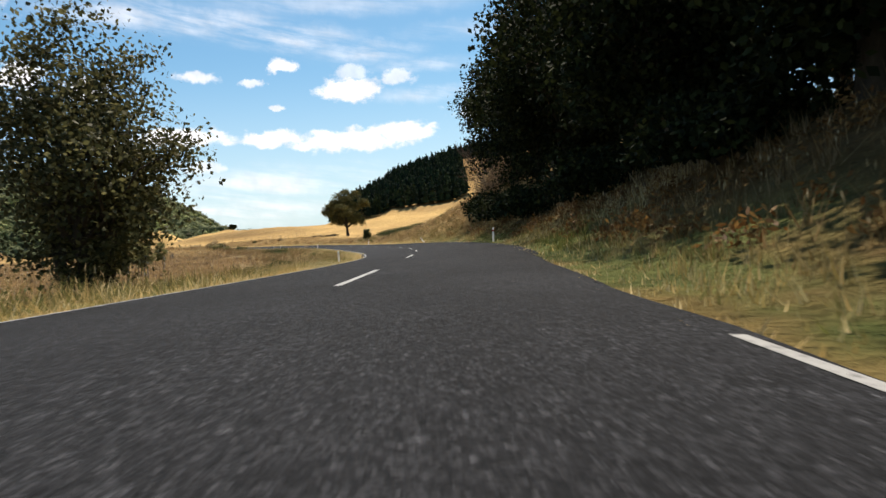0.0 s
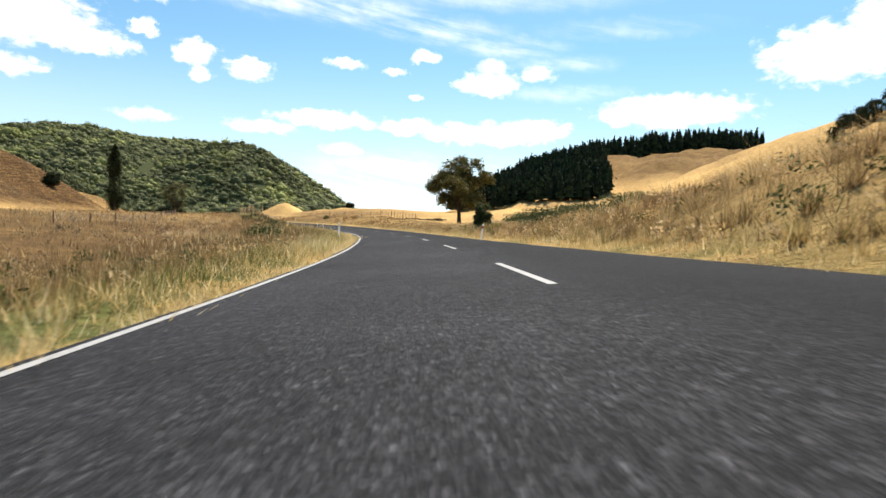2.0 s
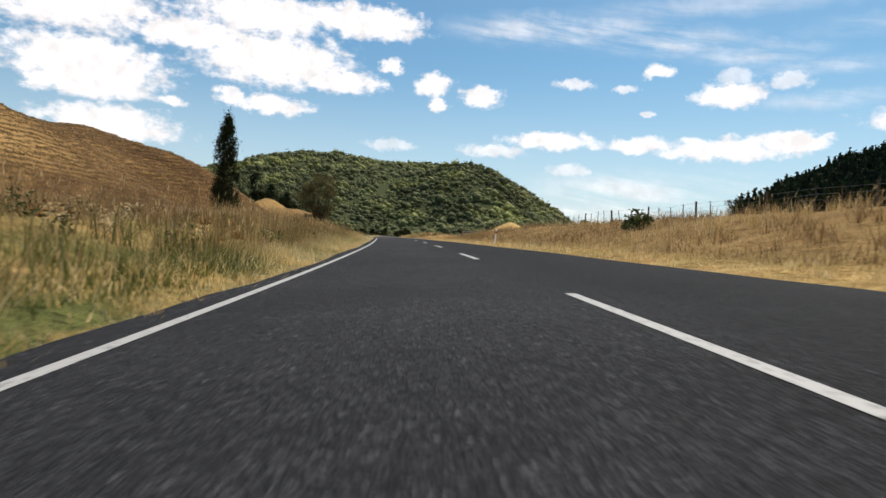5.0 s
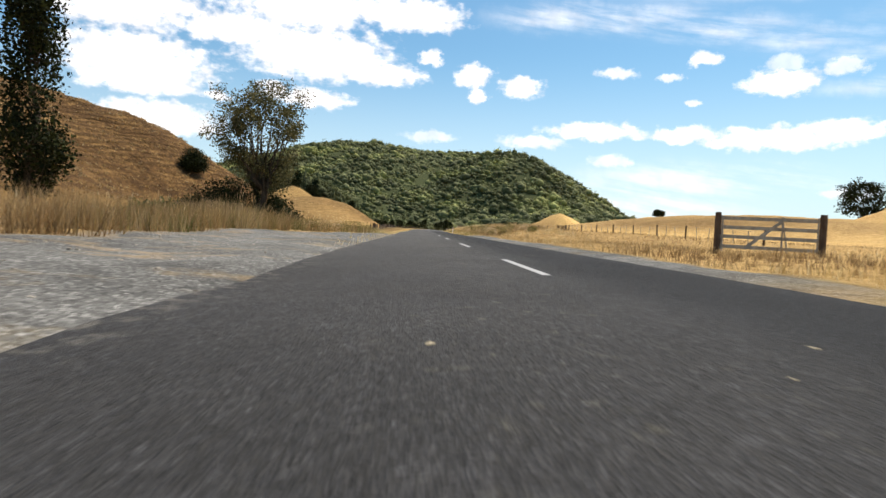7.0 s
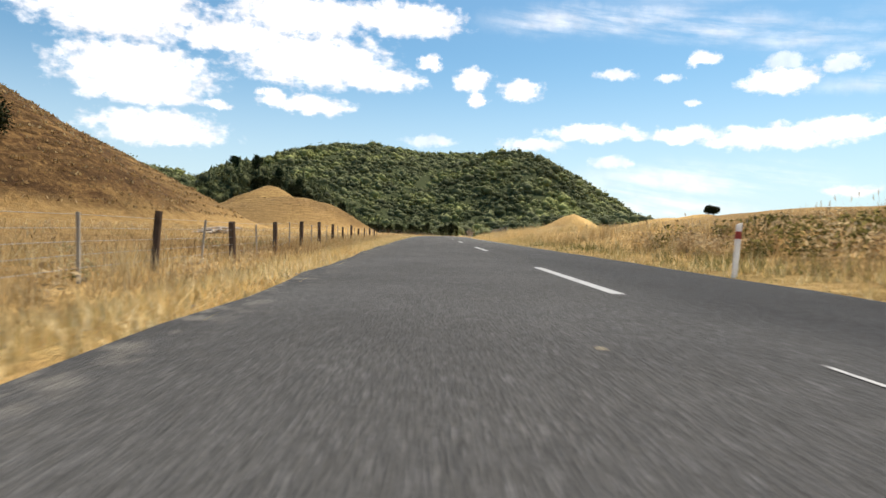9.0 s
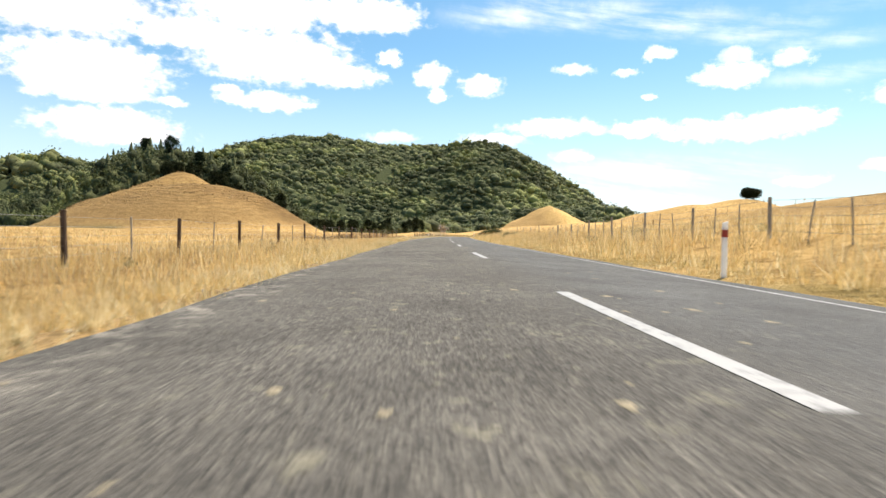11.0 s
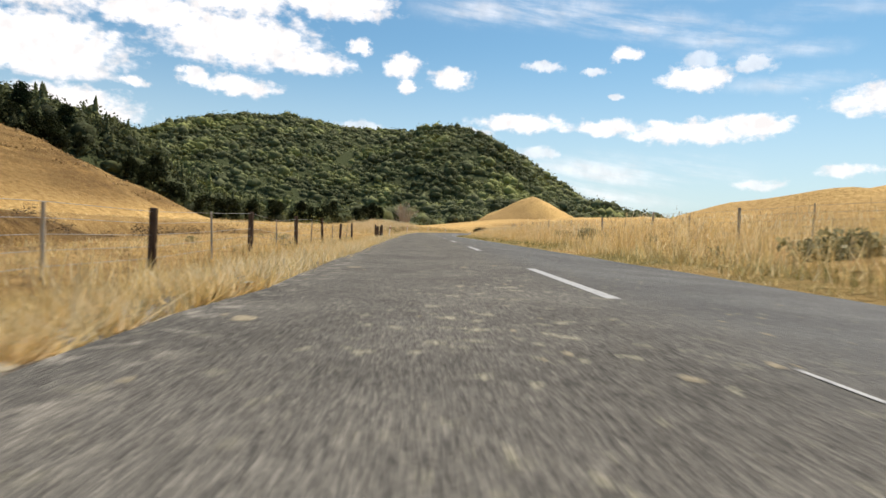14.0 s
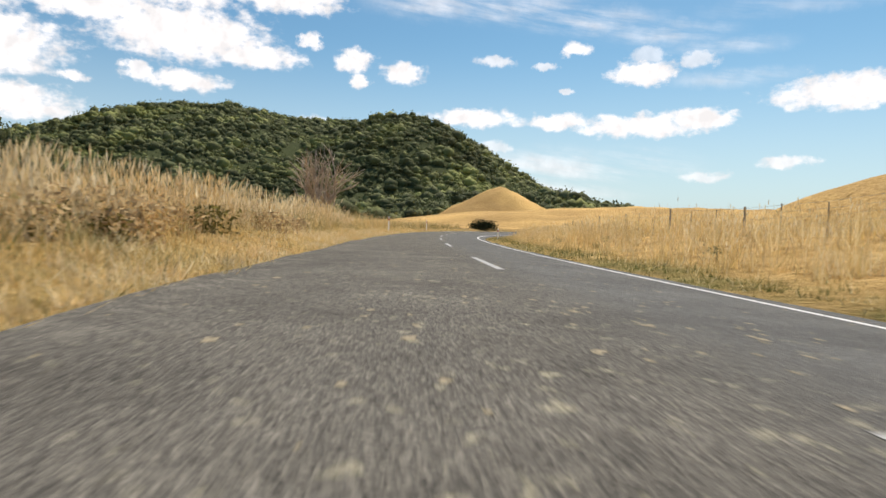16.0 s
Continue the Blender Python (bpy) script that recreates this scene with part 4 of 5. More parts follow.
bush("dead_gorse", x_, y_, 0.75, 0.4, DEAD_LEAF, "rust-brown dead gorse branch among the green", 99, 0.07, 24, 60)
for i, (s, lat, h, w, m) in enumerate(((412, 5.6, 0.5, 0.7, FLAX_LEAF), (357.2, 5.6, 0.5, 0.5, FLAX_LEAF), (361.5, 6.6, 0.5, 0.6, FLAX_LEAF), (119.3, 6.2, 0.6, 0.4, GORSE), (106.0, 7.0, 0.6, 0.7, RUST),
                                      (96.3, -7.4, 1.1, 1.1, GORSE), (88, -6.0, 0.9, 1.0, GORSE), (428.0, 6.0, 0.4, 0.5, FLAX_LEAF), (431.5, 6.6, 0.4, 0.5, FLAX_LEAF),
                                      (434.0, 6.2, 0.5, 0.5, FLAX_LEAF), (61, -7.0, 0.7, 0.9, GORSE), (52.0, -6.6, 0.8, 1.1, GORSE), 
                                      (168, -11.0, 0.9, 1.0, GORSE), (186.0, -9.6, 0.7, 0.9, RUST))):
    x_, y_ = at_road(s, lat)
    bush("roadside_shrub", x_, y_, h, w, m, "scruffy shrub in the dry roadside grass", 110 + i, 0.07, 30, 55, group="shrubs in the verge")
for i, (s, lat, h, w) in enumerate(((8.0, -7.4, 0.5, 0.9), (11.0, -8.4, 0.6, 1.0), (16.5, -7.7, 0.55, 1.0), (24.0, -7.6, 0.5, 0.9))):
    x_, y_ = at_road(s, lat)
    bush("bramble", x_, y_, h, w, OAK_LEAF, "sprawling green bramble on the low roadside bank", 270 + i, 0.05, 50, 200, group="brambles by the bend")
for i, (s, lat, h, w, m) in enumerate(((189.5, -11.5, 1.3, 1.4, RUST), (193.5, -11.0, 1.2, 1.3, RUST), (197.5, -11.5, 1.1, 1.3, RUST), (186.0, -12.5, 1.2, 1.2, GORSE),
                                      (201.0, -10.5, 0.9, 1.1, RUST))):
    x_, y_ = at_road(s, lat)
    bush("thicket_bush", x_, y_, h, w, SCRUB if m is RUST else m, "brown and dark green thicket round the tree's foot", 240 + i, 0.08, 40, 80, group="thicket by the gravel")
bush("bend_bush", -268.0, 519.0, 1.2, 1.6, DARK_LEAF, "low dark bush at the far side of the bend", 143, 0.08, 50, 120)
bush("hillside_bush", -187.2, 263.5, 4.4, 1.6, DARK_LEAF, "rounded dark bush on the grassy hillside", 140, 0.2, 90, 110)
for i, (dx, dy, h) in enumerate(((0, 0, 4.6), (2.4, -1.5, 4.2))):
    broad_tree("round_tree", -178.5 + dx, 558 + dy, h, 2.0, DARK_LEAF, "round dark tree on the crest of the dry hill", trunk_r=0.25, clumps=70, leaves=60, leaf=0.3, low=0.3, seed=150 + i,
               clump_r=0.8, group="trees on the crest")
broad_tree("paddock_tree", -80.0, 570.0, 22.0, 10.5, DARK_LEAF, "dark rounded tree in the dry paddock", trunk_r=0.4, clumps=110, leaves=60, leaf=0.6, low=0.12, seed=160, clump_r=2.3)
for i, (x_, y_, h) in enumerate(((-428, 491, 13.0), (-446, 490, 10.0), (-470, 505, 12.0), (-415, 497, 9.0), (-405, 505, 8.0))):
    broad_tree("tall_conifer", x_, y_, h, h * 0.24, PINE, "tall dark conifer above the hillside bush", trunk_r=0.3, clumps=70, leaves=60, leaf=0.34, low=0.15, seed=170 + i, clump_r=1.0,
               group="conifers above the bush")
for i, (x_, y_, h) in enumerate(((57, 231, 3.6), (60.7, 236, 4.8), (64, 240, 4.2), (67.6, 244, 5.6), (70, 248, 5.0), (72.5, 250, 6.2), (75, 252, 5.4), (77.5, 253, 6.6), (81, 254, 6.0), (84, 256, 6.6))):
    broad_tree("hill_conifer", x_, y_, h, h * 0.24, PINE, "dark young conifer on the crest of the dry hill", trunk_r=0.14, clumps=50, leaves=40, leaf=0.2, low=0.02, seed=340 + i, clump_r=0.7,
               group="conifers on the hill")
SAPLING_LEAF = foliage("pale_sapling_leaves", (0.1, 0.105, 0.04), (0.19, 0.19, 0.075), (0.3, 0.29, 0.13), 0.6, 0.4)
for i, (s, lat) in enumerate(((2.7, -15.0), (6.3, -15.2), (10.4, -15.7), (13.0, -15.3), (20.5, -17.2), (24.5, -18.2), (31.0, -17.6))):
    x_, y_ = at_road(s, lat)
    broad_tree("sapling", x_, y_, 2.3, 0.5, SAPLING_LEAF, "young pale green sapling planted in the rough paddock", trunk_r=0.035, clumps=30, leaves=60, leaf=0.07, low=0.3, seed=180 + i, clump_r=0.2,
               group="saplings in the paddock")
    x_, y_ = at_road(s - 0.4, lat + 0.25)
    z_ = float(ground_z(x_, y_)[0])
    stake = link_mesh("stake", *tube([(x_, y_, z_ - 0.2), (x_ + 0.01, y_, z_ + 0.5), (x_ + 0.02, y_, z_ + 1.05), (x_ + 0.02, y_, z_ + 1.055)], [0.028, 0.027, 0.026, 0.005], 6), PALE_BARK)
    tagged(stake, "pale timber stake beside a planted sapling", "stake", "stakes in the paddock")


def flax(s, lat, height, wide, label, seed, plumes):
    """A clump of sword leaves with tall stems."""
    rng = np.random.default_rng(seed)
    x, y = at_road(s, lat)
    root = thing("flax_clump", x, y, float(ground_z(x, y)[0]) - 0.03, label, "shrub", "flax clumps by the road")
    v, f = [], []
    for i in range(420):
        a, lean = rng.uniform(0, 2 * math.pi), rng.uniform(0.05, 0.7)
        size = height * rng.uniform(0.45, 0.8)
        w = rng.uniform(0.02, 0.045)
        d, e = np.array([math.cos(a), math.sin(a), 0]), np.array([-math.sin(a), math.cos(a), 0])
        o = d * rng.uniform(0, wide * 0.4)
        pts = [o, o + d * size * lean * 0.4 + [0, 0, size * 0.6], o + d * size * lean + [0, 0, size * rng.uniform(0.75, 1.0)]]
        n = len(v)
        v += [pts[0] - e * w, pts[0] + e * w, pts[1] + e * w, pts[1] - e * w, pts[2] + e * w * 0.2, pts[2] - e * w * 0.2]
        f += [(n, n + 1, n + 2, n + 3), (n + 3, n + 2, n + 4, n + 5)]
    link_mesh("sword_leaves", v, f, FLAX_LEAF, root)
    heap = Heap()
    for i in range(plumes):
        a = rng.uniform(0, 2 * math.pi)
        foot = np.array([math.cos(a), math.sin(a), 0]) * wide * 0.35
        tip = foot * 1.8 + [0, 0, height * rng.uniform(0.85, 1.15)]
        heap.add(*limb(foot, tip, 0.012, 0.008, rng, 0.02, 4, 4))
        at = tip + rng.normal(0, 1, (50, 3)) * np.array([0.06, 0.06, 0.2]) - [0, 0, 0.15]
        heap.add(*leaf_quads(at, 0.07, rng))
    heap.link("seed_plume", RUST, root)


for i, (s, lat, h, w, n) in enumerate(((99.4, -6.9, 1.6, 1.2, 5), (101.8, -7.6, 1.5, 1.0, 4), (96.8, -8.2, 1.4, 1.0, 3), (92.0, -7.4, 1.2, 0.9, 4))):
    flax(s, lat, h, w, "tall grey-green flax clump with brown seed stems", 200 + i, n)

for i, (s, lat, h, w) in enumerate(((97.5, -7.0, 1.3, 0.8), (100.6, -7.3, 1.7, 0.8), (103.2, -7.2, 1.5, 0.9), (105.5, -6.8, 1.1, 0.9), (99.0, -6.2, 0.9, 0.8))):
    x_, y_ = at_road(s, lat)
    bush("brown_shrub", x_, y_, h, w, SCRUB, "purplish brown twiggy shrub among the flax", 260 + i, 0.05, 40, 110, group="brown shrubs by the flax")


# ---- woods ----
def ico(detail=1):
    bm = bmesh.new()
    bmesh.ops.create_icosphere(bm, subdivisions=detail, radius=1.0)
    v = np.array([p.co[:] for p in bm.verts])
    f = np.array([[c.index for c in q.verts] for q in bm.faces])
    bm.free()
    return v, f


ICO_V, ICO_F = ico(1)


def crowns(name, at, radius, tall, mat, label, rng, dents=0.2, leaves=0):
    """Many uneven tree crowns as one sheet of woodland."""
    n, k = len(at), len(ICO_V)
    bumpy = 1 + rng.normal(0, dents, (n, k)).clip(-0.45, 0.6)
    wide = rng.uniform(0.8, 1.25, (n, 2))
    v = ICO_V[None] * bumpy[..., None] * np.stack([radius * wide[:, 0], radius * wide[:, 1], tall], 1)[:, None]
    v = v + at[:, None] + np.stack([radius * 0, radius * 0, tall * 0.55], 1)[:, None]
    f = ICO_F[None] + (np.arange(n) * k)[:, None, None]
    ob = link_mesh(name, v.reshape(-1, 3), f.reshape(-1, 3), mat, None, True)
    return tagged(ob, label, "forest", kind="stuff")


def scatter(x0, x1, y0, y1, step, rng):
    gx_, gy_ = np.meshgrid(np.arange(x0, x1, step), np.arange(y0, y1, step))
    return gx_.ravel() + rng.uniform(-0.5, 0.5, gx_.size) * step, gy_.ravel() + rng.uniform(-0.5, 0.5, gx_.size) * step


def wooded_points(x0, x1, y0, y1, step, rng):
    x, y = scatter(x0, x1, y0, y1, step, rng)
    z, wood, _, _, _ = land(x, y)
    e = 6.0
    nx = -(land(x + e, y)[0] - z) / e
    ny = -(land(x, y + e)[0] - z) / e
    to = np.stack([-190 - x, 350 - y, 10 - z], 1)
    facing = (nx * to[:, 0] + ny * to[:, 1] + to[:, 2]) / np.linalg.norm(to, axis=1)
    ok = (wood > 0.5) & (facing > -0.12)
    return np.stack([x, y, z], 1)[ok]


wrng = np.random.default_rng(11)
pts = wooded_points(-1720, -260, 640, 2020, 7.4, wrng)
far_r = np.hypot(pts[:, 0] + 220, pts[:, 1] - 430)
pts = pts[far_r > 330]
r_ = (5.2 * np.exp(wrng.normal(0, 0.33, len(pts)))).clip(2.4, 11.0)
pts[:, 2] += wrng.normal(0, 1.6, len(pts)) + 2.0 * rough(pts[:, 0], pts[:, 1], 34, 91, 2)
crowns("mountain_forest", pts - [0, 0, 3.0], r_ * 0.95, r_ * wrng.uniform(0.55, 0.9, len(pts)), BUSH, "dense native bush covering the mountainside", wrng, 0.13)
k_ = 9
out = wrng.normal(0, 1, (len(pts) * k_, 3))
out /= np.linalg.norm(out, axis=1)[:, None]
out[:, 2] = np.abs(out[:, 2])
at = np.repeat(pts, k_, 0) + out * np.repeat(np.stack([r_, r_, r_ * 0.95], 1) * 0.95, k_, 0) + np.stack([0 * out[:, 0], 0 * out[:, 0], np.repeat(r_ * 0.5 - 3.0, k_)], 1)
mountain_leaves = link_mesh("mountain_leaves", *leaf_quads(at, 2.1, wrng, 0, 1.3), BUSH_LEAF)
tagged(mountain_leaves, "ragged tree tops of the mountainside bush", "forest", kind="stuff")
pts = wooded_points(-720, -300, 430, 800, 5.2, wrng)
far_r = np.hypot(pts[:, 0] + 220, pts[:, 1] - 430)
pts = pts[far_r <= 360]
r_ = wrng.uniform(2.0, 4.2, len(pts))
crowns("spur_forest", pts - [0, 0, 1.0], r_ * 0.8, r_ * 0.8 * wrng.uniform(0.8, 1.5, len(pts)), SPUR, "mixed native trees on the spur behind the knoll", wrng)
at = np.repeat(pts, 75, 0) + wrng.normal(0, 1, (len(pts) * 75, 3)).clip(-1.8, 1.8) * np.repeat(np.stack([r_, r_, r_], 1) * 0.62, 75, 0) + [0, 0, 1.5]
spur_leaves = link_mesh("spur_leaves", *leaf_quads(at, 0.82, wrng, 0, 1.3), SPUR_LEAF)
tagged(spur_leaves, "ragged leafy outlines of the spur's trees", "forest", kind="stuff")
# taller dark trees along the lower edge of the spur's wood
to_road = np.array([-235.0, 440.0]) - pts[:, :2]
to_road /= np.linalg.norm(to_road, axis=1)[:, None]
edge_ = pts[land(*(pts[:, :2] + to_road * 9).T)[1] < 0.4]
edge_ = edge_[(edge_[:, 1] > 470) & (edge_[:, 0] > -520)]
edge_ = edge_[wrng.permutation(len(edge_))[:44]]
models = [broad_tree("spur_tree", *edge_[i, :2], h, w, DARK_LEAF, "tall dark tree at the lower edge of the spur's wood", trunk_r=0.25, clumps=60, leaves=60, leaf=0.3, low=0.08, seed=360 + i, clump_r=0.9,
                     group="trees at the edge of the spur's wood") for i, (h, w) in enumerate(((8.5, 2.2), (7.0, 2.6), (10.0, 2.0)))]
for i in range(3, len(edge_)):
    grown = wrng.uniform(0.7, 1.2)
    copy_thing(models[i % 3], pose(*edge_[i], 0, 0, wrng.uniform(0, 360)) @ Matrix.Scale(grown, 4))

def conifers(name, at, tall, mat, label, rng, tiers=5, sides=7):
    """Many pines as ragged stacked whorls on thin stems."""
    n = len(at)
    v, f = [], []
    a = np.arange(sides) * 2 * math.pi / sides
    base = 0
    for t in range(tiers):
        z0, z1 = 0.12 + 0.78 * t / tiers, 0.12 + 0.78 * (t + 1.75) / tiers
        r = 0.17 * (1 - t / tiers) ** 0.75 + 0.02
        rad = r * tall[:, None] * rng.uniform(0.65, 1.3, (n, sides))
        ring = np.stack([rad * np.cos(a + t), rad * np.sin(a + t), tall[:, None] * z0 + rng.normal(0, 0.02, (n, sides)) * tall[:, None]], -1)
        tip = np.stack([rng.normal(0, 0.01, n) * tall, rng.normal(0, 0.01, n) * tall, np.minimum(z1, 1.0) * tall], -1)[:, None]
        v.append(np.concatenate([ring, tip], 1))
    v = np.concatenate(v, 1)
    k = v.shape[1]
    one = []
    for t in range(tiers):
        o = t * (sides + 1)
        one += [(o + i, o + (i + 1) % sides, o + sides) for i in range(sides)]
    v = v + at[:, None]
    f = np.array(one)[None] + (np.arange(n) * k)[:, None, None]
    ob = link_mesh(name, v.reshape(-1, 3), f.reshape(-1, 3), mat)
    return tagged(ob, label, "forest", kind="stuff")


near_pts = wooded_points(-600, -350, 430, 640, 13.0, wrng)
conifers("spur_conifers", near_pts, wrng.uniform(6, 11, len(near_pts)), BUSH_LEAF, "dark pointed trees among the spur's bush", wrng, 7, 9)


def plantation():
    rng = np.random.default_rng(12)
    x, y = scatter(-80, 180, 372, 690, 4.2, rng)
    z = land(x, y)[0]
    block = (x > -62 + (y - 415) * 0.1) & (y > 385) & (x < 17 + (y - 400) * 0.01) & (y < 575 - (17 - x) * 0.75) & (y > 372 + (x + 80) * 0.2)
    crest = (x > 10) & (x < 155) & (y > 572 + (x - 15) * 0.45) & (y < 592 + (x - 15) * 0.45)
    ok = block | crest
    at = np.stack([x, y, z], 1)[ok]
    tall = np.where(crest[ok], rng.uniform(15, 20, len(at)), rng.uniform(11, 15.5, len(at)))
    conifers("pine_plantation", at, tall, PINE, "dark pine plantation on the dry hillside", rng, 6, 8)
    keep = rng.random(len(at)) < 0.9
    a2, t2 = np.repeat(at[keep], 26, 0), np.repeat(tall[keep], 26)
    up = rng.uniform(0.3, 1.0, len(a2))
    off = rng.normal(0, 1, (len(a2), 2)) * (0.15 * t2 * (1.12 - up))[:, None]
    p = np.stack([a2[:, 0] + off[:, 0], a2[:, 1] + off[:, 1], a2[:, 2] + up * t2], 1)
    tagged(link_mesh("pine_sprays", *leaf_quads(p, 0.8, rng, 0, 1.8), PINE), "needle sprays of the pine plantation", "forest", kind="stuff")


plantation()
# low wind-break trees at the end of the flat
lrng = np.random.default_rng(13)
t_ = np.linspace(0, 1, 46)
row = np.stack([-390 + 150 * t_ + lrng.normal(0, 5, 46), 1090 + 120 * t_ + lrng.normal(0, 8, 46)], 1)
row = np.concatenate([row, ground_z(row[:, 0], row[:, 1])[:, None]], 1)
r_ = lrng.uniform(3.0, 5.5, 46)
crowns("far_shelter_trees", row, r_, r_ * lrng.uniform(1.0, 1.7, 46), BUSH, "distant row of dark shelter trees on the flat", lrng)


# ---- weeds among the grass ----
def weeds(name, count, mat, label, seed, s0, s1, a0, a1, size, side=0, k=60):
    """Small leafy clumps scattered over the verges."""
    rng = np.random.default_rng(seed)
    s, a = rng.uniform(s0, s1, count), a0 + (a1 - a0) * rng.random(count) ** 1.4
    left = (rng.random(count) < 0.5) if side == 0 else np.full(count, side < 0)
    ok = ~((s > 148) & (s < 199) & (a < np.interp(s, [184, 190, 195, 198], [9.0, 6.0, 4.2, 3.6])))
    s, a, left = s[ok], a[ok], left[ok]
    x, y = on_road(s, np.where(left, -a, a))
    z = land(x, y)[0]
    r = size * rng.uniform(0.5, 1.3, len(s))
    off = rng.normal(0, 1, (len(s), k, 3)).clip(-1.6, 1.6) * np.stack([r, r, r * 0.7], 1)[:, None] * 0.38
    at = np.stack([x, y, z + r * 0.36], 1)[:, None] + off
    at[..., 2] = np.maximum(at[..., 2], z[:, None] + 0.02)
    ob = link_mesh(name, *leaf_quads(at.reshape(-1, 3), 0.038, rng, 0, 2.4), mat)
    tagged(ob, label, "weeds", kind="stuff")


weeds("green_weeds", 300, WEED_LEAF, "dark green weeds among the roadside grass", 301, -25, 150, 4.2, 9.0, 0.4, -1)
weeds("brown_weeds", 420, RUST, "brown dead weeds among the roadside grass", 302, -25, 235, 4.0, 12.0, 0.4, -1)
weeds("scrub_weeds", 170, SCRUB, "dark twiggy scrub in the rough paddock", 307, -25, 95, 5.0, 22.0, 0.5, -1)
weeds("dock_weeds", 160, DEAD_LEAF, "rusty dock and dead stalks in the verge", 303, 40, 230, 4.4, 10.0, 0.35, -1)
weeds("pale_weeds", 170, FLAX_LEAF, "grey-green weeds in the bleached grass", 304, 215, 520, 4.6, 10.0, 0.32)
weeds("bank_scrub", 110, WEED_LEAF, "dark green scrub and bracken on the bank", 311, 12, 66, 4.2, 9.0, 0.42, 1)
weeds("bank_brush", 170, RUST, "dead brown brush on the bank", 313, 12, 66, 3.8, 9.0, 0.42, 1)
weeds("bank_ferns", 260, DEAD_LEAF, "dead brown ferns on the shaded bank", 305, -32, 14, 3.6, 8.0, 0.5, 1)
weeds("gully_scrub", 120, SCRUB, "dark scrub along the stream bank in the paddock", 306, 350, 445, 11.0, 14.5, 0.5, -1)
weeds("foot_scrub", 150, RUST, "brown scrub at the foot of the hill", 308, 203, 300, 19.0, 26.0, 0.4, -1)
for kind, seed in ((RUST, 314), (OAK_LEAF, 315), (SCRUB, 316)):
    weeds("gate_brush", 40, kind, "scruffy brown and olive brush beside the gravel", seed, 199.2, 208, 5.0, 10.5, 0.55, -1)
for kind, seed in ((RUST, 321), (OLIVE_LEAF, 322)):
    weeds("bank_brush", 34, kind, "tall brown stalks and weeds round the small tree", seed + 20, 50, 61, 4.4, 8.0, 0.5, 1, 260)
    weeds("field_brush", 70, kind, "brown and olive brush in the dry grass of the verge", seed, 203, 240, 4.4, 8.0, 0.6, 1, 260)
    weeds("apron_brush", 50, kind, "brown and olive brush behind the gravel", seed + 10, 188, 204, 4.0, 9.0, 0.6, -1, 260)
weeds("bend_weeds", 40, OLIVE_LEAF, "olive weeds at the foot of the tall grass", 310, 459, 484, 3.7, 5.4, 0.5, -1, 300)
weeds("bend_brush", 60, RUST, "brown brush in the tall grass", 319, 459, 486, 3.6, 6.0, 0.55, -1, 260)

# ---- marker posts ----
def marker(s, lat, lean_x, lean_y, red, label, height=0.7, wide=0.07):
    """A flat roadside marker post with a slanted top and a band."""
    x, y = at_road(s, lat)
    root = thing("marker_post", x, y, float(ground_z(x, y)[0]), label, "road marker", "roadside marker posts")
    h = float(np.interp(s, LINE_S, LINE_H))
    root.rotation_euler = (radians(lean_x), radians(lean_y), h)

    def slab(name, z0, z1, wide, deep, mat, slope=0.0, under=root):
        bm = bmesh.new()
        bmesh.ops.create_cube(bm, size=1.0)
        for v in bm.verts:
            top = v.co.z > 0
            v.co = Vector((v.co.x * wide, v.co.y * deep, (z1 + slope * (v.co.x * 2)) if top else z0))
        bmesh.ops.bevel(bm, geom=bm.edges[:], offset=0.006, segments=1, affect="EDGES")
        me = bpy.data.meshes.new(name)
        bm.to_mesh(me)
        bm.free()
        me.materials.append(mat)
        ob = new(name, me)
        ob.parent = under
        return ob
    post = slab("post", -0.2, height, wide, 0.03, MARKER, 0.012)
    slab("reflector_band", height * 0.72, height * 0.86, wide + 0.005, 0.036, RED if red else PALE_BAND, 0.0, post)


for s, lat, lx, ly, red in ((-4.3, 3.0, 0, 2, True), (19.1, 3.0, 8, -38, True), (45.6, 2.85, -4, 7, True), (127.9, 3.2, 0, 4, True), (230.5, 2.8, 0, 3, True), (382.2, 3.0, 0, 0, True),
                            (510.8, 3.2, 0, 0, True), (303.0, 2.9, 0, 0, True)):
    marker(s, lat, lx, ly, red, "white marker post with a red band in the grass", 0.57 if s < 0 else 0.45 if 19 < s < 20 else 0.7)
for s, lat, lx, ly, red in ((-4.3, -2.9, 0, 0, False), (45.6, -3.0, 0, 0, False), (73.7, -3.0, 0, 2, False), (77.9, -3.06, 0, 0, False), (381.5, -3.2, 0, 0, False), (444.8, -3.2, 0, 5, True),
                            (470.6, -3.0, 0, 0, True), (506.2, -3.3, 0, 0, True), (522.8, -3.2, 0, 0, True)):
    marker(s, lat, lx, ly, red, "white plastic marker post at the edge of the verge", 0.84 if s > 400 else 0.5 if s < 0 else 0.62 if 77 < s < 79 else 0.68, 0.045 if 77 < s < 79 else 0.07)


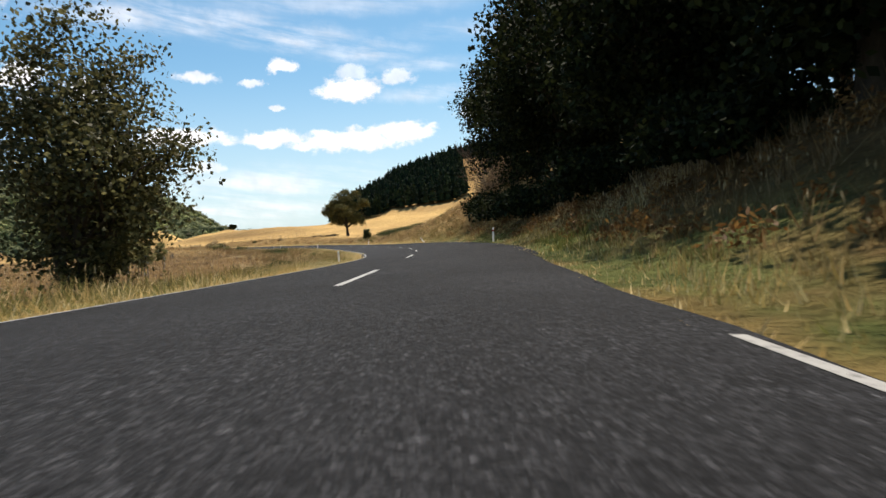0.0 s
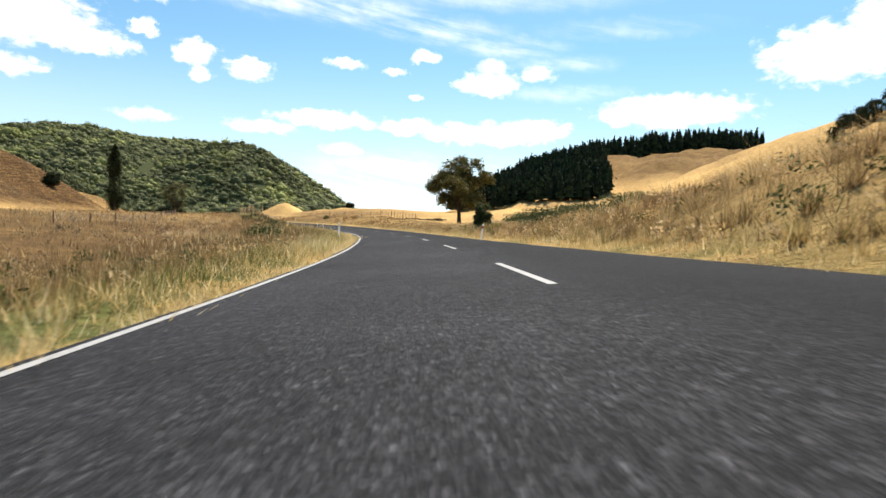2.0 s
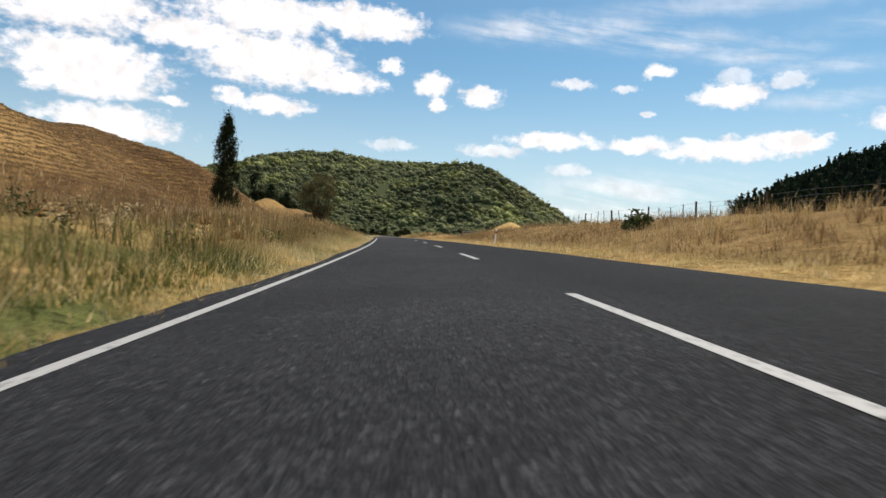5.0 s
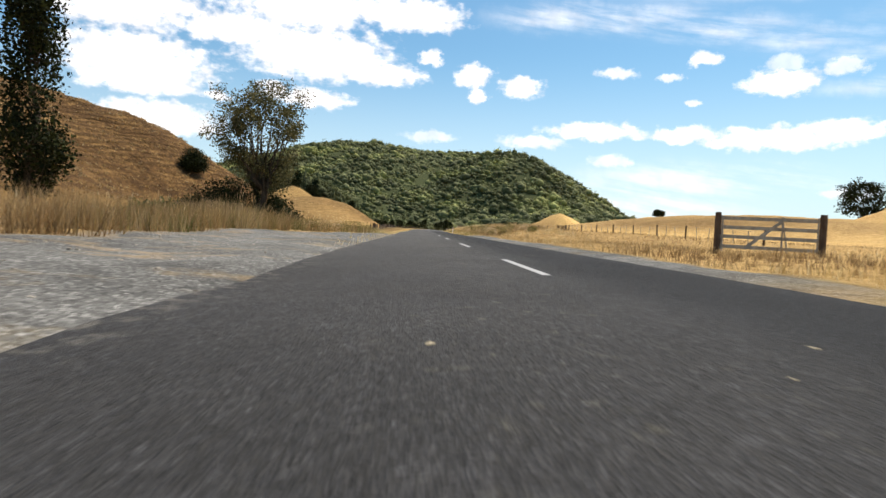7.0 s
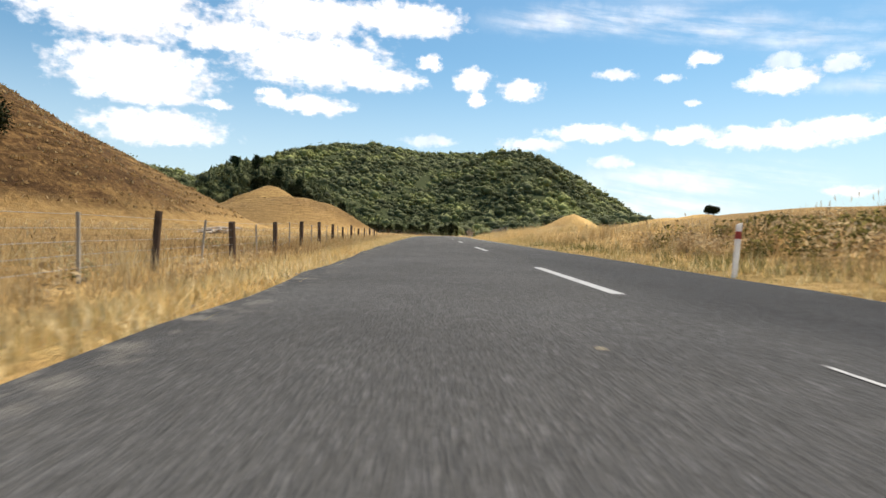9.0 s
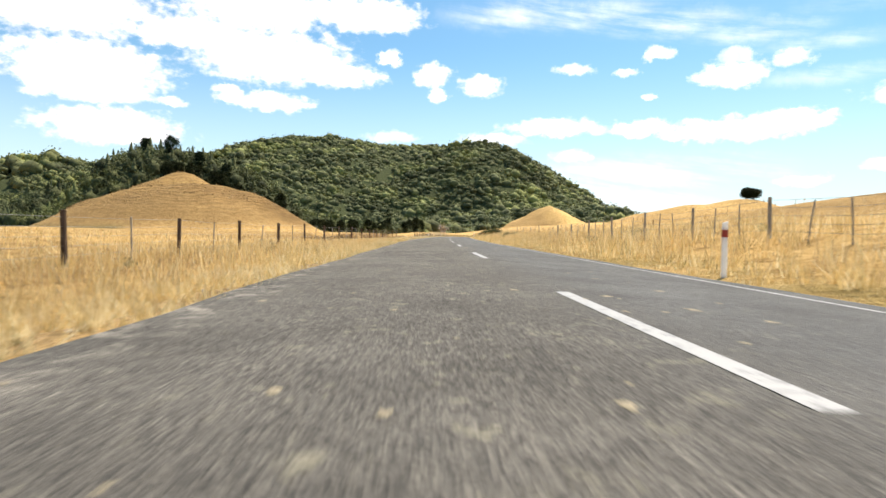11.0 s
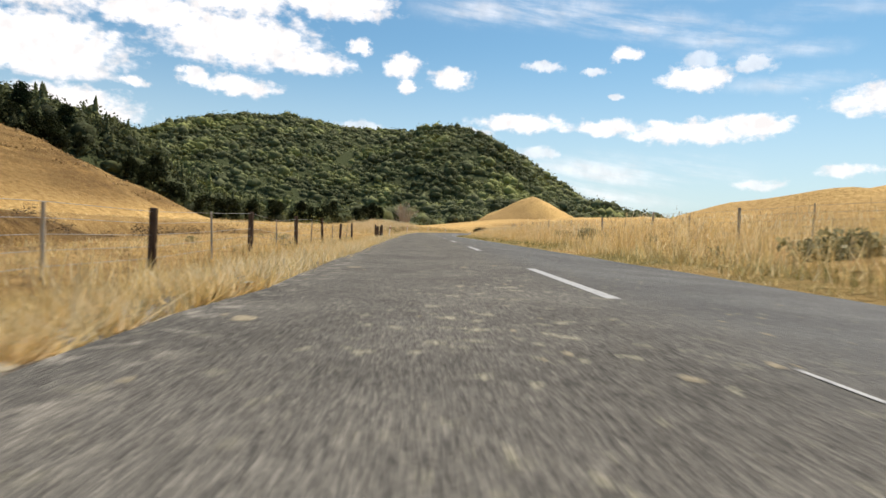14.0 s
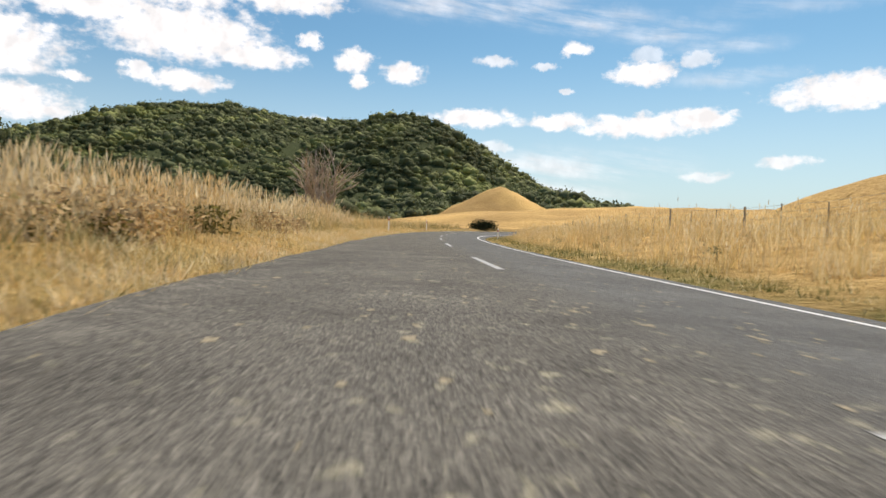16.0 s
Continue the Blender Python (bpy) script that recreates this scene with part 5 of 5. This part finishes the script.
# ---- fences ----
def fence(name, s0, s1, lat, gap, height, label, seed, wires=5, mats=(POST_WOOD, GREY_WOOD), thick=0.06, lat1=None, every=2):
    """Timber posts with thinner battens between them, and wires."""
    rng = np.random.default_rng(seed)
    ss = np.arange(s0, s1, gap)
    lats = lat + ((lat1 if lat1 is not None else lat) - lat) * (ss - s0) / (s1 - s0)
    x, y = on_road(ss, lats)
    z = ground_z(x, y)
    root = thing(name, float(x[0]), float(y[0]), float(z[0]), label, "fence")
    o = np.array([x[0], y[0], z[0]])
    for i in range(len(ss)):
        fat = i % every == 0
        r = thick * (rng.uniform(0.85, 1.2) if fat else 0.42)
        hh = height * (rng.uniform(0.97, 1.08) if fat else rng.uniform(0.9, 1.0))
        lean = rng.normal(0, 0.035 if fat else 0.06, 2) * hh
        foot = np.array([x[i], y[i], z[i]]) - o
        v, f = tube([foot - [0, 0, 0.2], foot + [lean[0] * 0.5, lean[1] * 0.5, hh * 0.5], foot + [*lean, hh], foot + [*lean, hh + 0.004]], [r, r * 0.97, r * 0.93, r * 0.2], 7 if fat else 4)
        link_mesh("post" if fat else "batten", v, f, mats[0] if fat else mats[1], root)
    for k in range(wires):
        hh = height * (0.2 + 0.74 * k / (wires - 1))
        path = np.stack([x, y, z + hh], 1) - o
        link_mesh("wire", *tube(path, np.full(len(path), 0.0035), 3), WIRE, root)
    return root


fence("paddock_fence", 213.7, 290, -5.15, 2.5, 0.97, "dark timber post and wire fence in dry grass", 1, thick=0.075, lat1=-7.6)
fence("paddock_fence", 291, 392, -8.4, 2.9, 1.1, "weathered timber post and wire fence in the paddock", 2, thick=0.065)
fence("paddock_fence", 376, 438, -4.7, 2.5, 0.86, "weathered timber post and wire fence along the verge", 9, thick=0.055)
fence("paddock_fence", 438.75, 455, -3.3, 2.85, 0.8, "low dark timber fence close to the marker post", 10, lat1=-5.0, thick=0.055, mats=(POST_WOOD, POST_WOOD), every=1)
fence("hill_fence", 92, 150, 10.5, 1.15, 0.9, "close-set post and batten fence above the road", 3, mats=(POST_WOOD, POST_WOOD), thick=0.045, every=4)
fence("field_fence", 196, 285, 20.0, 1.6, 0.9, "dark post and batten fence across the paddock", 4, every=3, lat1=13)
fence("verge_fence", 285, 333, 5.9, 1.25, 0.8, "grey post and batten fence in tall dry grass", 5, mats=(GREY_WOOD, GREY_WOOD), thick=0.036, every=3)
fence("verge_fence", 352, 470, 8.0, 3.4, 0.88, "weathered grey fence behind the roadside grass", 6, mats=(GREY_WOOD, GREY_WOOD), thick=0.04, every=2)
fence("bend_fence", 470, 530, 8.5, 1.9, 0.88, "grey fence posts above the grass on the bend", 7, mats=(GREY_WOOD, GREY_WOOD), thick=0.036, every=3)
fence("valley_fence", 60, 150, -19, 3.0, 0.7, "thin post and wire fence in the rough paddock", 8, lat1=-14, thick=0.035)


def plank(a, b, wide, deep):
    """A sawn board between two places: eight corners, bevelled ends."""
    a, b = np.asarray(a, float), np.asarray(b, float)
    t = (b - a) / np.linalg.norm(b - a)
    side = np.cross(t, [0, 0, 1.0]) if abs(t[2]) < 0.95 else np.array([1.0, 0, 0])
    side /= np.linalg.norm(side)
    up = np.cross(side, t)
    v = [p + side * sx * deep / 2 + up * sz * wide / 2 for p in (a, a + t * 0.01, b - t * 0.01, b) for sx, sz in ((-1, -1), (1, -1), (1, 1), (-1, 1))]
    v = np.array(v)
    for end, n in ((0, 1), (3, 2)):
        mid = v[end * 4:end * 4 + 4].mean(0)
        v[end * 4:end * 4 + 4] = mid + (v[end * 4:end * 4 + 4] - mid) * 0.86
    f = [(0, 3, 2, 1), (12, 13, 14, 15)]
    for k in range(3):
        for i in range(4):
            f.append((k * 4 + i, k * 4 + (i + 1) % 4, k * 4 + 4 + (i + 1) % 4, k * 4 + 4 + i))
    return v, f


def gate(s0, s1, lat0, lat1, height, label, mat):
    (x0, y0), (x1, y1) = at_road(s0, lat0), at_road(s1, lat1)
    z = float(ground_z(x0, y0)[0])
    root = thing("timber_gate", x0, y0, z, label, "gate")
    e = np.array([x1 - x0, y1 - y0, 0.0])
    for k, h in enumerate((0.16, 0.42, 0.66, 0.9)):
        link_mesh("rail", *plank(e * 0.01 + [0, 0, h * height], e * 0.97 + [0, 0, h * height + 0.02], 0.11, 0.03), mat, root)
    for k in (0.03, 0.36, 0.95):
        link_mesh("upright", *plank(e * k + [0, 0, 0.06 * height], e * k + [0, 0, 0.98 * height], 0.1, 0.045), mat, root)
    link_mesh("brace", *plank(e * 0.36 + [0, 0, 0.88 * height], e * 0.72 + [0, 0, 0.14 * height], 0.1, 0.035), mat, root)
    link_mesh("brace", *plank(e * 0.36 + [0, 0, 0.88 * height], e * 0.3 + [0, 0, 0.02], 0.1, 0.035), mat, root)
    for k in (-0.015, 1.0):
        link_mesh("gate_post", *tube([e * k - [0, 0, 0.2], e * k + [0, 0, 0.6 * height], e * k + [0, 0, 1.06 * height], e * k + [0, 0, 1.065 * height]], [0.1, 0.1, 0.095, 0.02], 9), POST_WOOD, root)
    return root


gate(205.6, 209.7, -4.3, -4.6, 0.92, "weathered grey timber gate with a diagonal brace", GREY_WOOD)
gate(236.0, 238.6, 17.0, 16.6, 0.85, "dark timber gate in the far paddock fence", POST_WOOD)
gate(139.0, 146.0, -14.8, -14.2, 0.7, "old timber rails in the rough grass", GREY_WOOD)
gate(176.5, 178.0, 10.8, 8.4, 1.2, "pale timber yard rails beside the track", GREY_WOOD)


# ---- dead wood and stones by the fence ----
def log_pile(s, lat, label):
    rng = np.random.default_rng(55)
    x, y = at_road(s, lat)
    root = thing("branch_pile", x, y, float(ground_z(x, y)[0]), label, "dead wood")
    for i in range(16):
        a = rng.uniform(0, math.pi)
        d = np.array([math.cos(a), math.sin(a), rng.uniform(-0.05, 0.2)]) * rng.uniform(0.5, 1.3)
        c = np.array([rng.normal(0, 0.8), rng.normal(0, 0.5), rng.uniform(0.08, 0.4)])
        link_mesh("branch", *limb(c - d, c + d, 0.07, 0.03, rng, 0.08, 5, 6), PALE_BARK, root, True)


log_pile(267.0, -16.0, "heap of pale dead branches in the paddock")


def fallen_limbs(x, y, wide, label):
    """Dark fallen branches lying in a row on the grass."""
    rng = np.random.default_rng(56)
    root = thing("fallen_branches", x, y, float(ground_z(x, y)[0]), label, "dead wood")
    for i in range(26):
        c = np.array([rng.uniform(-wide, wide), rng.normal(0, 0.5), rng.uniform(0.12, 0.5)])
        d = np.array([rng.uniform(0.5, 1.3), rng.normal(0, 0.5), rng.normal(0, 0.16)])
        link_mesh("branch", *limb(c - d, c + d, 0.11, 0.05, rng, 0.1, 5, 6), TRUNK, root, True)


fallen_limbs(-25.7, 161.2, 3.4, "row of dark fallen branches beside the oak")
srng = np.random.default_rng(77)
stones = Heap()
sv, sf = ico(1)
for i in range(900):
    s, lat = srng.uniform(150, 197), -srng.uniform(2.5, 7.2)
    if srng.random() < 0.5:
        s, lat = srng.uniform(205, 460), -srng.uniform(2.2, 2.75)
    x, y = on_road(s, lat)
    z = float(ground_z(x, y)[0]) - 0.062
    r = srng.uniform(0.008, 0.024)
    stones.add(sv * srng.uniform(0.7, 1.3, (len(sv), 3)) * [r * 1.3, r * 1.3, r * 0.8] + [float(x), float(y), z + 0.06], sf)
tagged(stones.link("loose_stones", STONE), "loose pale stones along the gravel shoulder", "gravel", kind="stuff")

# dried splashes of mud on the older seal
mrng = np.random.default_rng(78)
mud = Heap()
for i in range(4000):
    s = mrng.uniform(150, 500) if i % 9 == 0 else mrng.uniform(290, 500) if i % 2 else mrng.uniform(415, 500)
    lat = mrng.choice([-1.9, -1.1, -0.6, -0.2, 0.2, 0.6, 1.0, 1.8]) + mrng.normal(0, 0.26)
    if lat < -2.3 or lat > 2.3:
        continue
    n = 9
    a = np.arange(n) * 2 * math.pi / n
    r = mrng.uniform(0.008, 0.022) * (mrng.uniform(1.3, 2.1) if mrng.random() < 0.14 else 1) * mrng.uniform(0.45, 1.4, n)
    ss, ll = s + np.cos(a) * r * 1.6, lat + np.sin(a) * r
    x, y = on_road(ss, ll)
    top = np.stack([x, y, road_z(ss, ll) + 0.002], 1)
    cx, cy = on_road(s, lat)
    centre = np.array([[float(cx), float(cy), float(road_z(s, lat)) + 0.004]])
    mud.add(np.concatenate([top, centre]), [(k, (k + 1) % n, n) for k in range(n)])
for i in range(70):
    s, lat = mrng.uniform(395, 462), -2.2 + abs(mrng.normal(0, 0.3))
    a = np.arange(11) * 2 * math.pi / 11
    r = mrng.uniform(0.02, 0.06) * mrng.uniform(0.5, 1.3, 11)
    ss, ll = np.append(s + np.cos(a) * r * 1.5, s), np.append(lat + np.sin(a) * r, lat)
    x, y = on_road(ss, ll)
    mud.add(np.stack([x, y, road_z(ss, ll) + np.append(np.full(11, 0.002), 0.005)], 1), [(k, (k + 1) % 11, 11) for k in range(11)])
tagged(mud.link("mud_splashes", DUNG), "pale dried mud splashes on the road", "mud", kind="stuff")
# pale dust dragged from the gravel by turning wheels
dust = Heap()
for ax, ay, bx, by, wide, count in ((-90.08, 212.45, -89.9, 213.5, 0.035, 260), (-90.28, 212.7, -90.14, 213.2, 0.03, 90), (-90.92, 213.74, -90.55, 214.3, 0.03, 90), (-89.6, 215.1, -89.1, 215.95, 0.04, 150),
                                    (-89.81, 216.18, -89.55, 216.55, 0.025, 60)):
    for i in range(count * 2):
        f = mrng.random()
        px_, py_ = ax + (bx - ax) * f + mrng.normal(0, wide * 1.3), ay + (by - ay) * f + mrng.normal(0, wide)
        a = np.arange(7) * 2 * math.pi / 7
        r = mrng.uniform(0.003, 0.011) * mrng.uniform(0.5, 1.3, 7)
        rim_x, rim_y = np.append(px_ + np.cos(a) * r, px_), np.append(py_ + np.sin(a) * r, py_)
        s_at, _, l_at = from_xy(rim_x, rim_y)
        dust.add(np.stack([rim_x, rim_y, road_z(s_at, l_at) + np.append(np.full(7, 0.002), 0.004)], 1), [(k, (k + 1) % 7, 7) for k in range(7)])
tagged(dust.link("dust_streaks", DUST), "pale dust streaks dragged onto the road from the gravel", "dust", kind="stuff")


# ---- grass ----
LEFT_GS = [-100, -20, 55, 90, 145, 158, 195, 208, 325, 345, 400, 454, 461, 467, 473, 478, 520, 600]
LEFT_GH = [0.3, 0.3, 0.42, 0.6, 0.62, 0.72, 0.72, 0.34, 0.38, 0.24, 0.2, 0.2, 0.72, 0.7, 0.6, 0.7, 0.7, 0.4]
RIGHT_GS = [-100, 30, 60, 100, 155, 168, 196, 210, 300, 400, 430, 520, 600]
RIGHT_GH = [0.3, 0.3, 0.28, 0.23, 0.22, 0.12, 0.14, 0.36, 0.44, 0.46, 0.7, 0.7, 0.5]


def grass(name, count, lat0, lat1, tall, wide, mat, label, seed, s0=-40.0, s1=540.0, power=1.0, patchy=0.0, lean=0.35, head=False, dry=1.0, side=0, tuft=0):
    """Blades on both verges, each one leaning its own way; with head, a seed head on each."""
    rng = np.random.default_rng(seed)
    n = count
    s = rng.uniform(s0, s1, n)
    a = lat0 + (lat1 - lat0) * rng.random(n) ** power
    left = (rng.random(n) < 0.5) if side == 0 else np.full(n, side < 0)
    if tuft:                    # blades gather in tufts
        k = rng.integers(0, n // tuft, n)
        s, a, left = s[k] + rng.normal(0, 0.07, n), a[k] + rng.normal(0, 0.07, n), left[k]
        a = np.maximum(a, lat0)
    a = np.maximum(a, (2.42 + 0.7 * smooth(300, 335, s) * smooth(412, 392, s) + 0.12 * rough(s, s * 0, 2.2, 16, 2)) * left)
    lat = np.where(left, -a + 0.32 * smooth(203, 212, s) + 0.12 * smooth(270, 340, s) + 0.2 * smooth(66, 52, s) - 0.17 * smooth(405, 430, s) - 0.23 * smooth(464, 472, s), a - 0.6 * smooth(-12, -24, s))
    x, y = on_road(s, lat)
    keep = np.ones(n, bool)
    if patchy:
        keep &= rough(x, y, 1.6, seed, 2) > patchy * rng.uniform(-1, 1, n)
    strip = (a < 3.1 + 0.25 * rough(s, s * 0, 3.0, 15, 2)) & (s > 172) & (rng.random(n) < 0.03)
    keep &= ~(left & ~strip & (s > 151) & (s < 203) & (a < np.interp(s, [184, 190, 193, 196.5, 201], [6.8, 4.6, 3.55, 2.9, 2.5]) + rng.normal(0, 0.2, n)))
    keep &= ~(~left & (s > 163) & (s < 210) & (a < 4.1 + rng.normal(0, 0.2, n)))
    keep &= ~(left & (s > 350) & (s < 456) & (a > 11.2) & (a < 14.6))
    s, a, left, x, y, lat = s[keep], a[keep], left[keep], x[keep], y[keep], lat[keep]
    n = len(s)
    gh = np.where(left, np.interp(s, LEFT_GS, LEFT_GH), np.interp(s, RIGHT_GS, RIGHT_GH))
    rise = smooth(2.6, 4.6 - np.where(left, smooth(456, 464, s), 0), a - np.where(left, 0.85 * smooth(456, 464, s) + 0.5 * smooth(380, 400, s) * smooth(464, 456, s), 0.8 * smooth(415, 440, s)))
    h = tall * (0.28 + 0.72 * rise * gh / 0.5) * rng.uniform(0.55, 1.25, n) * (1 + 0.35 * rough(x, y, 3.1, 3, 2))
    h = np.maximum(h * (1 - 0.45 * np.where(left, smooth(335, 350, s) * smooth(456, 448, s) * smooth(4.6, 6.0, a), 0)), 0.03)
    z = land(x, y)[0] - 0.02
    t = rng.uniform(0, 2 * math.pi, n)
    d = np.stack([np.cos(t), np.sin(t)], 1)
    w = wide * rng.uniform(0.6, 1.4, n)
    l = h * lean * rng.normal(0, 1, n)
    g = rng.uniform(0, 2 * math.pi, n)
    v0 = np.stack([x - d[:, 0] * w, y - d[:, 1] * w, z], 1)
    v1 = np.stack([x + d[:, 0] * w, y + d[:, 1] * w, z], 1)
    v2 = np.stack([x + np.cos(g) * l, y + np.sin(g) * l, z + h], 1)
    green = np.where(left, smooth(165, 110, s) * smooth(6.8, 4.0, a), (0.4 + 0.6 * smooth(14, 4, s)) * smooth(100, 40, s) * smooth(5.5 + 2 * smooth(10, 30, s), 3.4, a)) * smooth(2.5, 3.1, a)
    green = (green + np.where(left, 0.9 * smooth(160, 175, s) * smooth(208, 202, s) * smooth(2.6, 3.2, a) * smooth(9.0, 7.2, a) + 0.8 * smooth(455, 462, s) * smooth(3.2, 4.0, a) * smooth(5.6, 4.6, a), (0.85 * smooth(200, 210, s) * smooth(265, 245, s) + 1.1 * smooth(380, 430, s) * smooth(4.6, 3.4, a)) * smooth(5.0, 3.6, a))) * (rng.random(n) < np.where(left | (s > 25), 0.58, 0.9)) + (rng.random(n) < 0.09) * smooth(6, 3, a) * 0.8
    green = np.clip(green * dry * (0.8 + 0.6 * rough(x, y, 4.0, 8, 2)), 0, 1)
    verts = np.stack([v0, v1, v2], 1).reshape(-1, 3)
    ob = link_mesh(name, verts, np.arange(3 * n).reshape(-1, 3), mat)
    set_attr(ob, "green", np.repeat(green, 3))
    set_attr(ob, "brown", np.repeat(np.clip(np.where(left, np.maximum(0.95 * smooth(330, 190, s), 1.0 * smooth(150, 158, s) * smooth(210, 200, s)), 0.9 * smooth(268, 235, s)) * smooth(3.0, 4.2, a) * (0.85 + 0.6 * rough(x, y, 5.0, 18, 2)), 0, 1), 3))
    tagged(ob, label, "grass", kind="stuff")
    if head:
        hs = np.minimum(0.085, h * 0.16)
        p0, p1 = v2 - (v2 - (v0 + v1) / 2) * 0.12, v2 + np.stack([np.cos(g) * hs * 0.3, np.sin(g) * hs * 0.3, hs], 1)
        m = (p0 + p1) / 2
        e = np.stack([-np.sin(t) * hs * 0.14, np.cos(t) * hs * 0.14, 0 * hs], 1)
        hv = np.stack([p0, m + e, p1, m - e], 1).reshape(-1, 3)
        ob = link_mesh("seed_heads", hv, np.arange(4 * n).reshape(-1, 4), RUST if mat is STRAW else PALE_STRAW)
        set_attr(ob, "green", np.zeros(4 * n))
        tagged(ob, "brown seed heads above the dry grass", "grass", kind="stuff")


grass("verge_grass", 160000, 2.42, 4.0, 0.34, 0.008, STRAW, "short bleached grass at the edge of the seal", 1, lean=0.6, tuft=9)
grass("edge_tufts", 200000, 2.36, 3.7, 0.5, 0.006, STRAW, "bleached tufts hanging over the broken edge", 6, lean=0.75, side=-1, tuft=22)
grass("roadside_grass", 300000, 3.1, 9.5, 0.52, 0.008, STRAW, "long dry straw-coloured grass on the verges", 2, power=1.25, lean=0.42, tuft=12)
grass("bank_tussocks", 34000, 3.4, 10.5, 0.7, 0.009, STRAW, "shaggy olive and straw tussocks on the bank", 12, s0=8, s1=70, lean=0.85, side=1, tuft=70)
grass("brown_grass", 90000, 3.6, 11.0, 0.5, 0.008, RUST, "brown dead grass and weeds among the straw", 3, power=1.2, patchy=0.5, lean=0.5, dry=0.3)
grass("tall_stems", 36000, 3.7, 9.0, 0.56, 0.004, STRAW, "tall stems with seed heads", 4, power=1.2, patchy=0.4, lean=0.22, head=True, dry=0.2)
grass("brown_grass", 26000, 6.6, 11.5, 0.56, 0.008, RUST, "tall red-brown grass behind the gravel", 14, s0=150, s1=207, lean=0.5, dry=0.3, side=-1, tuft=14)
grass("paddock_grass", 85000, 8.5, 30.0, 0.34, 0.022, STRAW, "rough dry paddock grass", 5, power=1.3, lean=0.6, dry=0.3)
grass("edge_fluff", 36000, 2.45, 3.5, 0.62, 0.006, PALE_STRAW, "pale fluffy tufts along the edge of the seal", 17, s0=330, s1=505, lean=0.9, side=-1, tuft=30)
grass("seed_grass", 15000, 4.6, 9.0, 0.5, 0.005, PALE_STRAW, "pale seeding grass on the low bank", 9, s0=415, s1=525, power=1.2, patchy=0.4, lean=0.3, head=True, dry=0.3, side=1, tuft=8)
grass("seed_grass", 34000, 3.9, 8.0, 0.6, 0.0035, PALE_STRAW, "tall pale seeding grass beside the bend", 8, s0=456, s1=500, power=1.3, patchy=0.3, lean=0.42, head=True, dry=0.3, side=-1, tuft=14)


def hill_tussocks(name, count, cx, cy, reach, label, seed):
    """Tufts of dead grass along the sheep tracks of a hillside."""
    rng = np.random.default_rng(seed)
    r, t = reach * np.sqrt(rng.random(count)), rng.uniform(0, 2 * math.pi, count)
    x, y = cx + r * np.cos(t), cy + r * np.sin(t)
    z, wooded, high, _, far = land(x, y)
    keep = (high > 1.5) & (np.abs(far) > 12) & (wooded < 0.2) & (np.sin(z * 4.2 + rough(x, y, 12.0, 77, 3) * 3.0) + rng.normal(0, 0.4, count) > 0.2)
    x, y, z = (np.repeat(v[keep], 4) for v in (x, y, z))
    n = len(x)
    x, y = x + rng.normal(0, 0.2, n), y + rng.normal(0, 0.2, n)
    t, g = rng.uniform(0, 2 * math.pi, n), rng.uniform(0, 2 * math.pi, n)
    h, w = rng.uniform(0.18, 0.46, n), rng.uniform(0.1, 0.24, n)
    l = h * rng.uniform(0.2, 0.9, n)
    z = z - 0.12
    verts = np.stack([np.stack([x - np.cos(t) * w, y - np.sin(t) * w, z], 1), np.stack([x + np.cos(t) * w, y + np.sin(t) * w, z], 1),
                      np.stack([x + np.cos(g) * l, y + np.sin(g) * l, z + h], 1)], 1).reshape(-1, 3)
    ob = link_mesh(name, verts, np.arange(3 * n).reshape(-1, 3), STRAW)
    set_attr(ob, "green", np.zeros(3 * n))
    set_attr(ob, "brown", np.repeat(rng.uniform(0.6, 1.0, n), 3))
    tagged(ob, label, "grass", kind="stuff")


hill_tussocks("hill_tussocks", 62000, -236, 218, 108, "tufts of dead grass along sheep tracks on the hill", 21)
hill_tussocks("hill_tussocks", 9000, -370, 455, 62, "tufts of dead grass on the dry knoll", 22)
